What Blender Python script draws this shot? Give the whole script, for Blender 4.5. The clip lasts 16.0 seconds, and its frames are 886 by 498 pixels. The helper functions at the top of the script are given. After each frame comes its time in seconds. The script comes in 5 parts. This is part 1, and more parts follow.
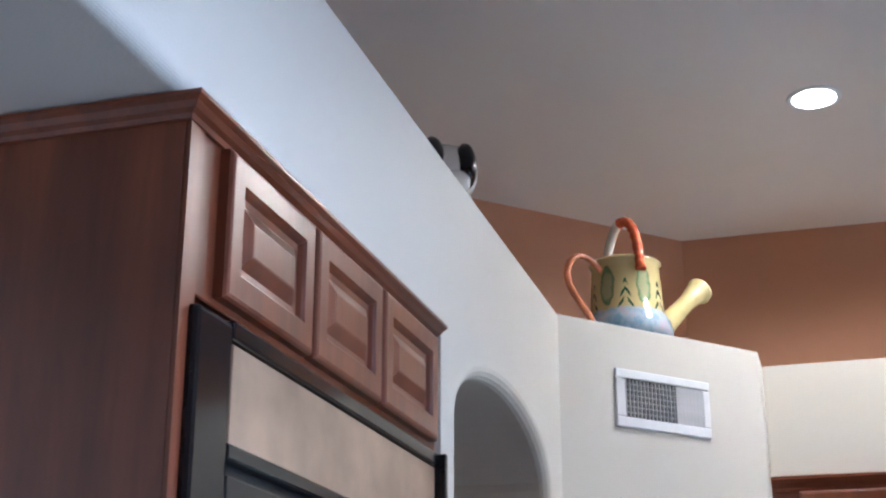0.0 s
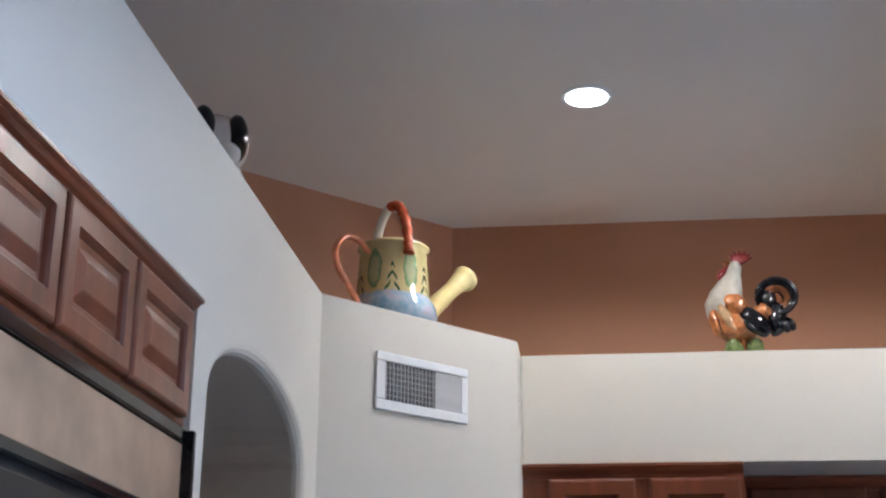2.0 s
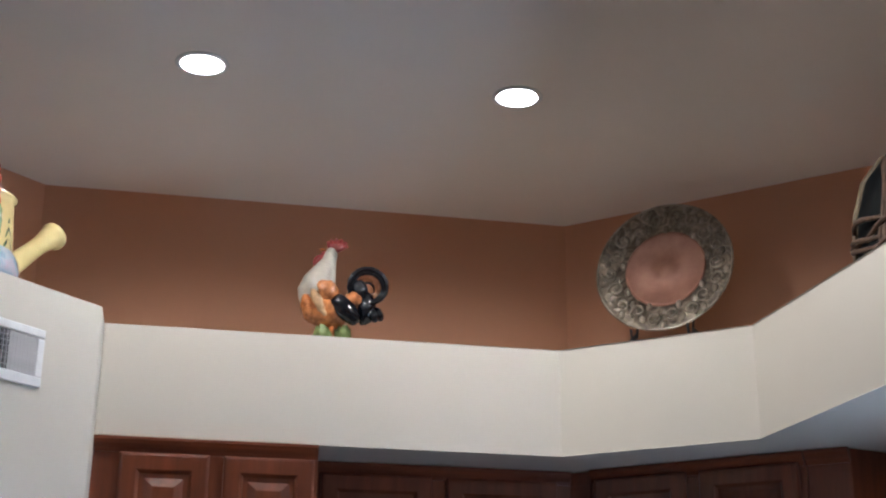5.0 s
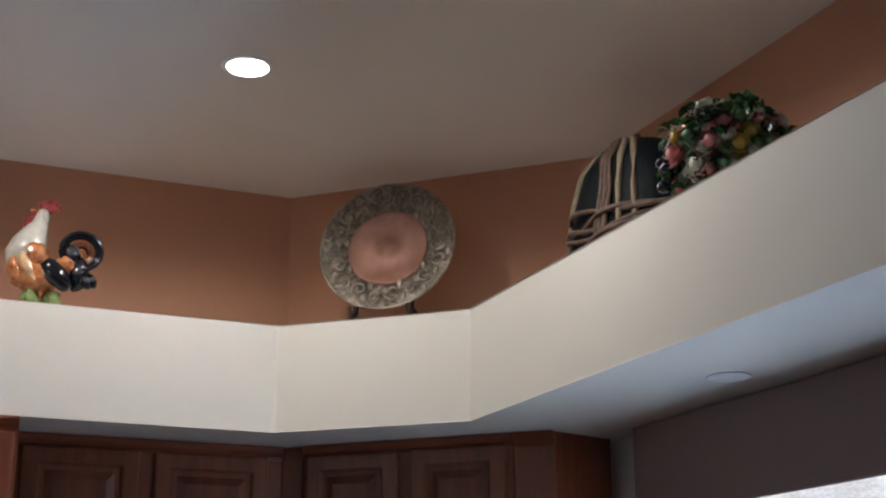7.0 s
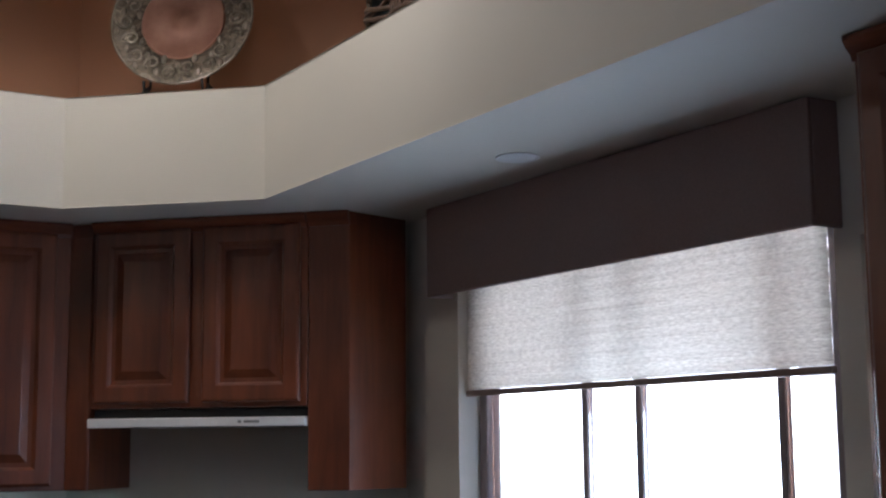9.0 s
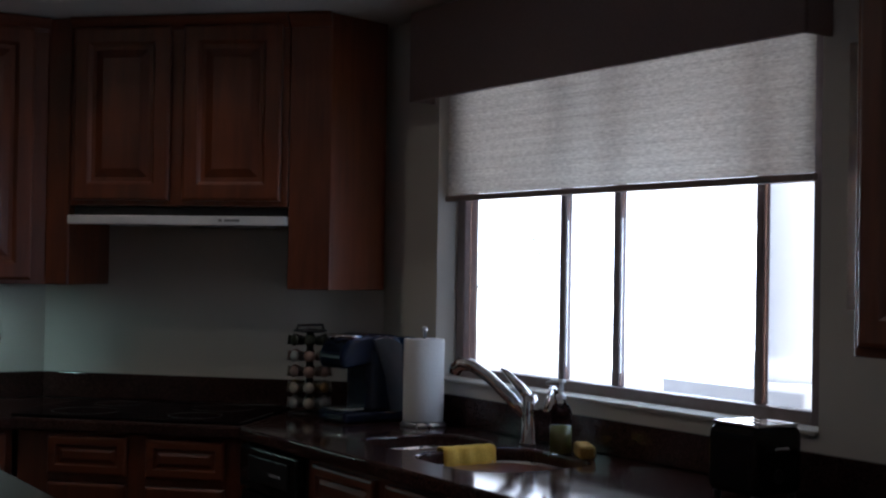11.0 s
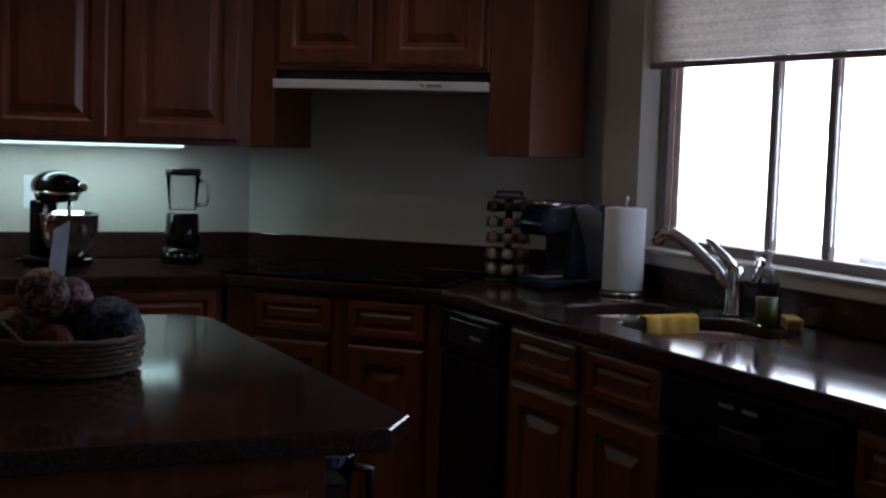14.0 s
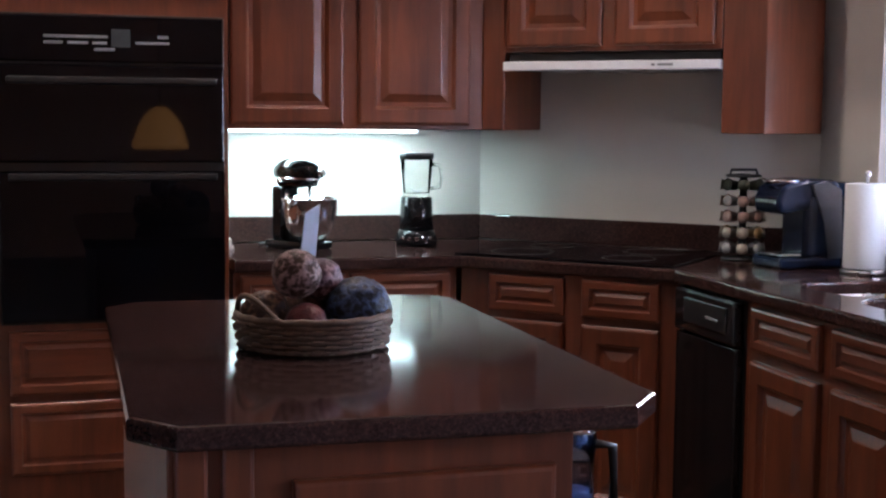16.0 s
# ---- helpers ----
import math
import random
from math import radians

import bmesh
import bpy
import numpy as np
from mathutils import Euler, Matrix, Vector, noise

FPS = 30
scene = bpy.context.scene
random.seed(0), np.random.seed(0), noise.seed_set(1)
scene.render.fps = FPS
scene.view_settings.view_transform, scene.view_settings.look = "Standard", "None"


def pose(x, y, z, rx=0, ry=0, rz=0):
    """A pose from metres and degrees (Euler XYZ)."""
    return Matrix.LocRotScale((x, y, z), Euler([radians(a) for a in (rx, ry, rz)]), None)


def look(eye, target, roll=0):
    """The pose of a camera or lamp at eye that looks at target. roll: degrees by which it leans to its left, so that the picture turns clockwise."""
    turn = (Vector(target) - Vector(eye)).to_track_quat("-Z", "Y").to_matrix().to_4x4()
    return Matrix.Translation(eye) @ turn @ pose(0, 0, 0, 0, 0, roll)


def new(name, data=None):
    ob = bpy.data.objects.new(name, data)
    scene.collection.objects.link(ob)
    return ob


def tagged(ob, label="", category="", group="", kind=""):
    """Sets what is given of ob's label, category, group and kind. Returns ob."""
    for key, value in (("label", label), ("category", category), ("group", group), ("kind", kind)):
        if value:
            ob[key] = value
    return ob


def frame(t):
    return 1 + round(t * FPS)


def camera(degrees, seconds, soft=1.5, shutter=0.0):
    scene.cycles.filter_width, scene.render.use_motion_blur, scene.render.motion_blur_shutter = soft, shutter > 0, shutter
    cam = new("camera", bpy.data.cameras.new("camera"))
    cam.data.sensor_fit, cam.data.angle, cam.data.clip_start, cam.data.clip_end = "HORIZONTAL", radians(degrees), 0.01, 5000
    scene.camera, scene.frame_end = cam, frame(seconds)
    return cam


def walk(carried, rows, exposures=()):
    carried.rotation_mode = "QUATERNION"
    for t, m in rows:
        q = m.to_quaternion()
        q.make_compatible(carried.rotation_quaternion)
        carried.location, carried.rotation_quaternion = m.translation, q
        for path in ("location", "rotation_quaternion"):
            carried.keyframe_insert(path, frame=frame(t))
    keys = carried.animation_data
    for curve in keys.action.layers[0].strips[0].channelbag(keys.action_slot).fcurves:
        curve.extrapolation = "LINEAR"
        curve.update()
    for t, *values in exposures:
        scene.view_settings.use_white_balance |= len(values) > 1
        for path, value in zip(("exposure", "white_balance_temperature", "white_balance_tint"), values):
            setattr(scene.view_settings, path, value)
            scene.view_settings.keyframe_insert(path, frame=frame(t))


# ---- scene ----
cam = camera(36.2, 16.0, soft=2.3)
PATH = [
    (0, (-0.063, -0.755, 1.456), (-0.595, 1.051, 2.13), -0.0),
    (0.5, (-0.056, -0.749, 1.458), (-0.498, 1.083, 2.128), -0.1),
    (1, (-0.047, -0.746, 1.459), (-0.418, 1.104, 2.121), -0.1),
    (1.5, (-0.045, -0.738, 1.462), (-0.335, 1.13, 2.116), -0.0),
    (2, (-0.042, -0.727, 1.467), (-0.256, 1.154, 2.112), 0.3),
    (2.5, (-0.034, -0.713, 1.466), (-0.159, 1.177, 2.105), 0.4),
    (3, (-0.036, -0.701, 1.468), (-0.082, 1.195, 2.104), 0.4),
    (3.5, (-0.034, -0.692, 1.483), (0.011, 1.206, 2.111), 0.5),
    (4, (-0.048, -0.681, 1.486), (0.116, 1.213, 2.106), 0.5),
    (4.2, (-0.043, -0.669, 1.435), (0.167, 1.214, 2.075), 0.4),
    (6.3, (-0.055, -0.674, 1.478), (0.584, 1.122, 2.085), 0.5),
    (6.5, (-0.044, -0.65, 1.499), (0.639, 1.132, 2.095), 0.2),
    (7, (-0.032, -0.647, 1.496), (0.731, 1.106, 2.08), -0.1),
    (7.5, (-0.016, -0.637, 1.495), (0.842, 1.089, 2.029), -0.6),
    (8, (-0.023, -0.628, 1.497), (0.916, 1.078, 1.953), -0.8),
    (8.5, (0.084, -0.657, 1.48), (1.057, 1.054, 1.835), -0.7),
    (9, (0.064, -0.646, 1.468), (1.087, 1.049, 1.751), -0.5),
    (9.5, (0.086, -0.642, 1.457), (1.131, 1.049, 1.674), -0.1),
    (10, (0.097, -0.639, 1.448), (1.155, 1.051, 1.597), 0.4),
    (10.2, (0.074, -0.637, 1.432), (1.142, 1.05, 1.555), 0.6),
    (12.3, (-0.029, -0.627, 1.39), (1.058, 1.049, 1.295), 1.7),
    (12.5, (-0.026, -0.613, 1.385), (1.055, 1.066, 1.275), 1.8),
    (13, (-0.039, -0.614, 1.38), (1.021, 1.076, 1.244), 2.1),
    (13.5, (-0.053, -0.596, 1.374), (0.915, 1.148, 1.222), 1.9),
    (14, (-0.069, -0.587, 1.374), (0.791, 1.211, 1.211), 1.9),
    (14.5, (-0.086, -0.585, 1.37), (0.687, 1.251, 1.2), 1.7),
    (15, (-0.103, -0.59, 1.373), (0.597, 1.275, 1.195), 1.1),
    (15.5, (-0.107, -0.593, 1.364), (0.524, 1.296, 1.182), 0.7),
    (16, (-0.119, -0.598, 1.369), (0.44, 1.312, 1.174), 0.5),
]
STOPS = [(0.0, 2.82, 5200, 10), (1.0, 2.53, 5230, 10), (2.0, 2.48, 5250, 10), (4.0, 2.34, 5300, 10), (7.0, 2.33, 5400, 10), (7.6, 2.22, 5400, 10), (8.2, 1.98, 5450, 10), (9.0, 1.75, 5500, 11), (9.5, 1.6, 5500, 11), (10.2, 1.3, 5500, 11),
         (12.3, -0.65, 5700, 12), (13.2, -0.65, 5700, 13), (14.0, 0.5, 5800, 15), (14.6, 1.05, 5700, 15), (15.2, 1.78, 5700, 19), (16.0, 2.85, 5820, 23)]
walk(cam, [(t, look(e, a, r)) for t, e, a, r in PATH], STOPS)

# ---- world, sun and large lights ----
world = bpy.data.worlds.new("sky")
scene.world = world
world.use_nodes = True
wn = world.node_tree
bgn = wn.nodes["Background"]
skyt = wn.nodes.new("ShaderNodeTexSky")
skyt.sky_type = "NISHITA"
skyt.sun_disc = False
skyt.sun_elevation = radians(64)
skyt.sun_rotation = radians(200)
wn.links.new(skyt.outputs[0], bgn.inputs[0])
bgn.inputs[1].default_value = 0.13


def lamp(name, kind, m, energy, colour, **kw):
    d = bpy.data.lights.new(name, kind)
    d.energy = energy
    d.color = colour
    for k, v in kw.items():
        if k == "angle":
            d.angle = v
        elif k == "size":
            d.size = v
        elif k == "size_y":
            d.shape = "RECTANGLE"
            d.size_y = v
        elif k == "spot":
            d.spot_size = v
            d.spot_blend = 0.5
        elif k == "radius":
            d.shadow_soft_size = v
    ob = new(name, d)
    ob.matrix_world = m
    return ob


lamp("sun", "SUN", look((-1.5, -4, 9), (0, 0, 0)), 4.0, (1.0, 0.95, 0.87), angle=radians(0.53))
# sky light through the window over the sink
lamp("window_light", "AREA", look((2.52, 2.15, 1.33), (0.0, 2.15, 1.38)), 2.2, (0.74, 0.87, 1.0), size=0.66, size_y=0.44)
# Added for the cool light on the refrigerator wall; its nook window is unseen.
lamp("nook_light", "AREA", look((4.30, 0.02, 1.85), (-1.5, 0.4, 2.10)), 40, (0.66, 0.80, 1.0), size=1.7, size_y=1.2)
# recessed ceiling lights
DOWN = ((-0.034, 3.083), (0.945, 3.100), (1.330, 2.270))
for dx, dy in DOWN:
    lamp("recessed_light", "SPOT", look((dx, dy, 3.235), (dx, dy + 0.001, 0)), 8.0, (1.0, 0.85, 0.67), spot=radians(165), radius=0.07)
# fluorescent strip under the cabinets
lamp("strip_light", "AREA", look((0.80, 4.06, 1.300), (0.80, 4.10, 0.9)), 1.2, (0.70, 1.0, 0.90), size=0.66, size_y=0.05)


# ---- materials ----
def nodes(name, rough=0.5, metal=0.0, colour=(0.8, 0.8, 0.8)):
    m = bpy.data.materials.new(name)
    m.use_nodes = True
    t = m.node_tree
    b = t.nodes["Principled BSDF"]
    b.inputs["Roughness"].default_value = rough
    b.inputs["Metallic"].default_value = metal
    b.inputs["Base Color"].default_value = (*colour, 1)
    return m, t, b


def noise_node(t, scale, detail=4, stretch=(1, 1, 1), rough=0.55, distort=0.0):
    c = t.nodes.new("ShaderNodeTexCoord")
    mp = t.nodes.new("ShaderNodeMapping")
    mp.inputs["Scale"].default_value = stretch
    t.links.new(c.outputs["Object"], mp.inputs[0])
    n = t.nodes.new("ShaderNodeTexNoise")
    n.inputs["Scale"].default_value = scale
    n.inputs["Detail"].default_value = detail
    n.inputs["Roughness"].default_value = rough
    n.inputs["Distortion"].default_value = distort
    t.links.new(mp.outputs[0], n.inputs["Vector"])
    return n


def ramp(t, src, stops):
    r = t.nodes.new("ShaderNodeValToRGB")
    e = r.color_ramp.elements
    while len(e) < len(stops):
        e.new(0.5)
    for el, (p, c) in zip(e, stops):
        el.position = p
        el.color = (*c, 1)
    t.links.new(src, r.inputs[0])
    return r


def bump(t, b, src, strength, dist=0.002):
    n = t.nodes.new("ShaderNodeBump")
    n.inputs["Strength"].default_value = strength
    n.inputs["Distance"].default_value = dist
    t.links.new(src, n.inputs["Height"])
    t.links.new(n.outputs[0], b.inputs["Normal"])


def mixc(t, fac, a, c, mode="MIX"):
    m = t.nodes.new("ShaderNodeMix")
    m.data_type = "RGBA"
    m.blend_type = mode
    if isinstance(fac, (int, float)):
        m.inputs[0].default_value = fac
    else:
        t.links.new(fac, m.inputs[0])
    for s, v in ((6, a), (7, c)):
        if isinstance(v, tuple):
            m.inputs[s].default_value = (*v, 1)
        else:
            t.links.new(v, m.inputs[s])
    return m.outputs[2]


def paint(name, c, rough=0.6, tex=0.25):
    m, t, b = nodes(name, rough)
    big = noise_node(t, 1.6, 3)
    r = ramp(t, big.outputs[0], [(0.3, tuple(v * 0.95 for v in c)), (0.7, c)])
    t.links.new(r.outputs[0], b.inputs["Base Color"])
    fine = noise_node(t, 190, 3)
    bump(t, b, fine.outputs[0], tex, 0.0015)
    return m


def wood(name, dark, light, along="z", rough=0.36, coat=0.42):
    m, t, b = nodes(name, rough)
    st = {"z": (9, 9, 0.8), "x": (0.8, 9, 9), "y": (9, 0.8, 9)}[along]
    g = noise_node(t, 2.4, 7, st, 0.62, 0.5)
    r = ramp(t, g.outputs[0], [(0.28, dark), (0.52, tuple((a + c) / 2 for a, c in zip(dark, light))), (0.74, light)])
    blotch = noise_node(t, 2.6, 3)
    r2 = ramp(t, blotch.outputs[0], [(0.3, (0.72, 0.70, 0.68)), (0.7, (1.06, 1.04, 1.02))])
    o = t.nodes.new("ShaderNodeObjectInfo")
    r3 = ramp(t, o.outputs["Random"], [(0.0, (0.88, 0.86, 0.85)), (1.0, (1.05, 1.05, 1.05))])
    c1 = mixc(t, 1.0, r.outputs[0], r2.outputs[0], "MULTIPLY")
    c2 = mixc(t, 1.0, c1, r3.outputs[0], "MULTIPLY")
    t.links.new(c2, b.inputs["Base Color"])
    b.inputs["Coat Weight"].default_value = coat
    b.inputs["Coat Roughness"].default_value = 0.28
    bump(t, b, g.outputs[0], 0.15, 0.001)
    return m


def granite(name):
    m, t, b = nodes(name, 0.06)
    v = t.nodes.new("ShaderNodeTexVoronoi")
    c = t.nodes.new("ShaderNodeTexCoord")
    t.links.new(c.outputs["Object"], v.inputs["Vector"])
    v.inputs["Scale"].default_value = 300
    n = noise_node(t, 150, 4)
    r = ramp(t, n.outputs[0], [(0.35, (0.030, 0.015, 0.014)), (0.55, (0.045, 0.024, 0.021)), (0.72, (0.066, 0.037, 0.033))])
    r2 = ramp(t, v.outputs["Color"], [(0.0, (0.55, 0.5, 0.5)), (0.6, (1, 1, 1)), (0.95, (1.35, 1.2, 1.15))])
    big = noise_node(t, 5, 3)
    r3 = ramp(t, big.outputs[0], [(0.3, (0.75, 0.72, 0.72)), (0.7, (1.15, 1.1, 1.1))])
    c1 = mixc(t, 1.0, r.outputs[0], r2.outputs[0], "MULTIPLY")
    c2 = mixc(t, 1.0, c1, r3.outputs[0], "MULTIPLY")
    t.links.new(c2, b.inputs["Base Color"])
    rr = t.nodes.new("ShaderNodeMapRange")
    t.links.new(big.outputs[0], rr.inputs[0])
    rr.inputs[3].default_value = 0.05
    rr.inputs[4].default_value = 0.12
    b.inputs["Specular IOR Level"].default_value = 0.36
    t.links.new(rr.outputs[0], b.inputs["Roughness"])
    return m


def plain(name, c, rough=0.4, metal=0.0, var=0.12, scale=30):
    m, t, b = nodes(name, rough, metal)
    n = noise_node(t, scale, 4)
    r = ramp(t, n.outputs[0], [(0.3, tuple(v * (1 - var) for v in c)), (0.7, tuple(min(1, v * (1 + var)) for v in c))])
    t.links.new(r.outputs[0], b.inputs["Base Color"])
    rr = t.nodes.new("ShaderNodeMapRange")
    t.links.new(n.outputs[0], rr.inputs[0])
    rr.inputs[3].default_value = max(0.02, rough * 0.85)
    rr.inputs[4].default_value = min(1, rough * 1.15)
    t.links.new(rr.outputs[0], b.inputs["Roughness"])
    return m


def glow(name, c, strength):
    m, t, b = nodes(name, 0.5, 0, c)
    b.inputs["Emission Color"].default_value = (*c, 1)
    b.inputs["Emission Strength"].default_value = strength
    return m


def glass(name, c=(1, 1, 1), rough=0.0):
    m, t, b = nodes(name, rough, 0, c)
    b.inputs["Transmission Weight"].default_value = 1.0
    b.inputs["IOR"].default_value = 1.45
    return m


M_WHITE = paint("white_wall_paint", (0.62, 0.588, 0.522), 0.6, 0.3)
M_ORANGE = paint("terracotta_wall_paint", (0.51, 0.262, 0.152), 0.65, 0.3)
M_CEIL = paint("ceiling_paint", (0.78, 0.73, 0.69), 0.8, 0.35)
M_FLOOR = None
M_WOOD = wood("cabinet_wood", (0.092, 0.021, 0.007), (0.225, 0.060, 0.021))
M_WOODX = wood("cabinet_wood_cross_grain", (0.092, 0.021, 0.007), (0.225, 0.060, 0.021), "x", 0.4, 0.2)
M_PALE = plain("mottled_tan_laminate", (0.34, 0.225, 0.145), 0.4, 0, 0.28, 7)
M_GRANITE = granite("polished_brown_granite")
M_BLACK = plain("black_gloss_enamel", (0.008, 0.008, 0.009), 0.12)
M_BLACKG = plain("black_oven_glass", (0.002, 0.002, 0.003), 0.03)
M_BLACKG.node_tree.nodes["Principled BSDF"].inputs["Specular IOR Level"].default_value = 0.16
M_BLACK.node_tree.nodes["Principled BSDF"].inputs["Specular IOR Level"].default_value = 0.3
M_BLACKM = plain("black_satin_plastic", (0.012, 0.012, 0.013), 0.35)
M_CHROME = plain("polished_chrome", (0.75, 0.75, 0.76), 0.08, 1.0, 0.03)
M_STEEL = plain("brushed_steel", (0.55, 0.55, 0.56), 0.28, 1.0, 0.08)
M_WHITEP = plain("white_enamel", (0.76, 0.77, 0.78), 0.35, 0, 0.04)
M_GREYP = plain("grey_print", (0.20, 0.20, 0.21), 0.5)
M_LAMP = glow("lamp_lens", (1.0, 0.93, 0.84), 4)
M_TUBE = glow("fluorescent_tube", (0.72, 1.0, 0.92), 1.2)
M_VALANCE = plain("brown_fabric", (0.25, 0.18, 0.165), 0.9, 0, 0.1, 220)
M_FRAME = plain("window_frame_paint", (0.24, 0.19, 0.19), 0.4)
M_GLASS = glass("clear_glass")


# ---- geometry helpers ----
def box(bm, x0, x1, y0, y1, z0, z1, bev=0.0, seg=2):
    r = bmesh.ops.create_cube(bm, size=1.0)
    vs = r["verts"]
    for v in vs:
        v.co = Vector(((x0 + x1) / 2 + v.co.x * (x1 - x0), (y0 + y1) / 2 + v.co.y * (y1 - y0), (z0 + z1) / 2 + v.co.z * (z1 - z0)))
    if bev:
        es = list({e for v in vs for e in v.link_edges})
        bmesh.ops.bevel(bm, geom=es, offset=bev, segments=seg, profile=0.5, affect="EDGES")
    return vs


def boxes(*bs, bev=0.0, seg=2):
    bm = bmesh.new()
    for b in bs:
        box(bm, *b, bev=bev, seg=seg)
    return bm


def prism(bm, pts, z0, z1, bev=0.0, seg=3, vertical=True):
    """An upright prism over a plan outline, given counter-clockwise."""
    lo = [bm.verts.new((x, y, z0)) for x, y in pts]
    hi = [bm.verts.new((x, y, z1)) for x, y in pts]
    fs = [bm.faces.new(hi), bm.faces.new(lo[::-1])]
    n = len(pts)
    for i in range(n):
        fs.append(bm.faces.new((lo[i], lo[(i + 1) % n], hi[(i + 1) % n], hi[i])))
    if bev:
        es = list({e for f in fs[:2] for e in f.edges})
        if vertical:
            es = list({e for f in fs for e in f.edges})
        bmesh.ops.bevel(bm, geom=es, offset=bev, segments=seg, profile=0.5, affect="EDGES")
    return bm


def lathe(bm, prof, seg=32, m=None, caps=True):
    """A turned form from (radius, height) pairs."""
    rows = []
    for r, z in prof:
        rows.append([bm.verts.new((r * math.cos(2 * math.pi * i / seg), r * math.sin(2 * math.pi * i / seg), z)) for i in range(seg)])
    fs = []
    for a, b in zip(rows, rows[1:]):
        for i in range(seg):
            fs.append(bm.faces.new((a[i], a[(i + 1) % seg], b[(i + 1) % seg], b[i])))
    if caps:
        bm.faces.new(rows[0][::-1])
        bm.faces.new(rows[-1])
    else:
        for i in range(seg):
            fs.append(bm.faces.new((rows[-1][i], rows[-1][(i + 1) % seg], rows[0][(i + 1) % seg], rows[0][i])))
    vs = [v for r in rows for v in r]
    if m is not None:
        bmesh.ops.transform(bm, matrix=m, verts=vs)
    for f in fs:
        f.smooth = True
    return vs


def tube(bm, pts, rad, seg=10, closed=False):
    """A round bar along points; rad is a number or one for each point."""
    pts = [Vector(p) for p in pts]
    n = len(pts)
    rad = [rad] * n if isinstance(rad, (int, float)) else rad
    rows, up = [], Vector((0.13, 0.21, 0.97))
    for i, p in enumerate(pts):
        if closed:
            d = pts[(i + 1) % n] - pts[i - 1]
        else:
            d = pts[min(i + 1, n - 1)] - pts[max(i - 1, 0)]
        d.normalize()
        a = up.cross(d)
        if a.length < 1e-3:
            a = Vector((1, 0, 0)).cross(d)
        a.normalize()
        b = d.cross(a)
        rows.append([bm.verts.new(p + rad[i] * (a * math.cos(2 * math.pi * k / seg) + b * math.sin(2 * math.pi * k / seg))) for k in range(seg)])
    pairs = list(zip(rows, rows[1:])) + ([(rows[-1], rows[0])] if closed else [])
    for a, b in pairs:
        for k in range(seg):
            bm.faces.new((a[k], a[(k + 1) % seg], b[(k + 1) % seg], b[k])).smooth = True
    if not closed:
        bm.faces.new(rows[0][::-1])
        bm.faces.new(rows[-1])
    return bm


def blob(bm, centre, size, seg=20, rings=12, rot=None, lumps=0.0, freq=9):
    """A rounded form, with lumps where wanted."""
    r = bmesh.ops.create_uvsphere(bm, u_segments=seg, v_segments=rings, radius=1.0)
    m = Matrix.Translation(centre) @ (rot.to_4x4() if rot is not None else Matrix()) @ Matrix.Diagonal((*size, 1))
    for v in r["verts"]:
        if lumps:
            v.co *= 1 + lumps * noise.noise(v.co * freq * 0.3 + Vector(centre) * 7)
        v.co = m @ v.co
        for f in v.link_faces:
            f.smooth = True
    return r["verts"]


def arc(c, r, a0, a1, n, plane="xz"):
    out = []
    for i in range(n + 1):
        a = radians(a0 + (a1 - a0) * i / n)
        u, v = r * math.cos(a), r * math.sin(a)
        out.append((c[0] + u, c[1], c[2] + v) if plane == "xz" else (c[0] + u, c[1] + v, c[2]) if plane == "xy" else (c[0], c[1] + u, c[2] + v))
    return out


def mesh_of(name, bm, material):
    bmesh.ops.recalc_face_normals(bm, faces=bm.faces[:])
    me = bpy.data.meshes.new(name)
    bm.to_mesh(me)
    bm.free()
    for mt in material if isinstance(material, (list, tuple)) else (material,):
        me.materials.append(mt)
    return me


def part(name, bm, material, parent, label=""):
    ob = new(name, mesh_of(name, bm, material))
    ob.parent = parent
    if label:
        ob["label"] = label
    return ob


def thing(name, label, category, m=None, group="", kind=""):
    ob = new(name)
    ob.empty_display_size = 0.1
    if m is not None:
        ob.matrix_world = m
    return tagged(ob, label, category, group, kind)


def structure(name, bm, material, label, category="structure"):
    ob = new(name, mesh_of(name, bm, material))
    return tagged(ob, label, category, "", "structure")


def loft_rect(bm, w, h, rings, z0=0.0, x0=0.0):
    """A rectangular front built of nested rings (inset, depth); it faces -y, and depth runs to +y."""
    prev = None
    for ins, d in rings:
        x1, x2, z1, z2 = x0 + ins, x0 + w - ins, z0 + ins, z0 + h - ins
        cur = [bm.verts.new(c) for c in ((x1, d, z1), (x2, d, z1), (x2, d, z2), (x1, d, z2))]
        if prev:
            for i in range(4):
                bm.faces.new((prev[i], prev[(i + 1) % 4], cur[(i + 1) % 4], cur[i]))
        else:
            bm.faces.new(cur[::-1])
        prev = cur
    bm.faces.new(prev)
    return bm


DOOR = [(0.0, 0.0), (0.0, -0.014), (0.004, -0.018), (0.010, -0.020), (0.052, -0.020), (0.058, -0.015), (0.063, -0.0085), (0.077, -0.0075), (0.102, -0.0170), (0.106, -0.0178)]
DRAWER = [(0.0, 0.0), (0.0, -0.014), (0.004, -0.018), (0.010, -0.020), (0.030, -0.020), (0.035, -0.011), (0.042, -0.010), (0.055, -0.017)]


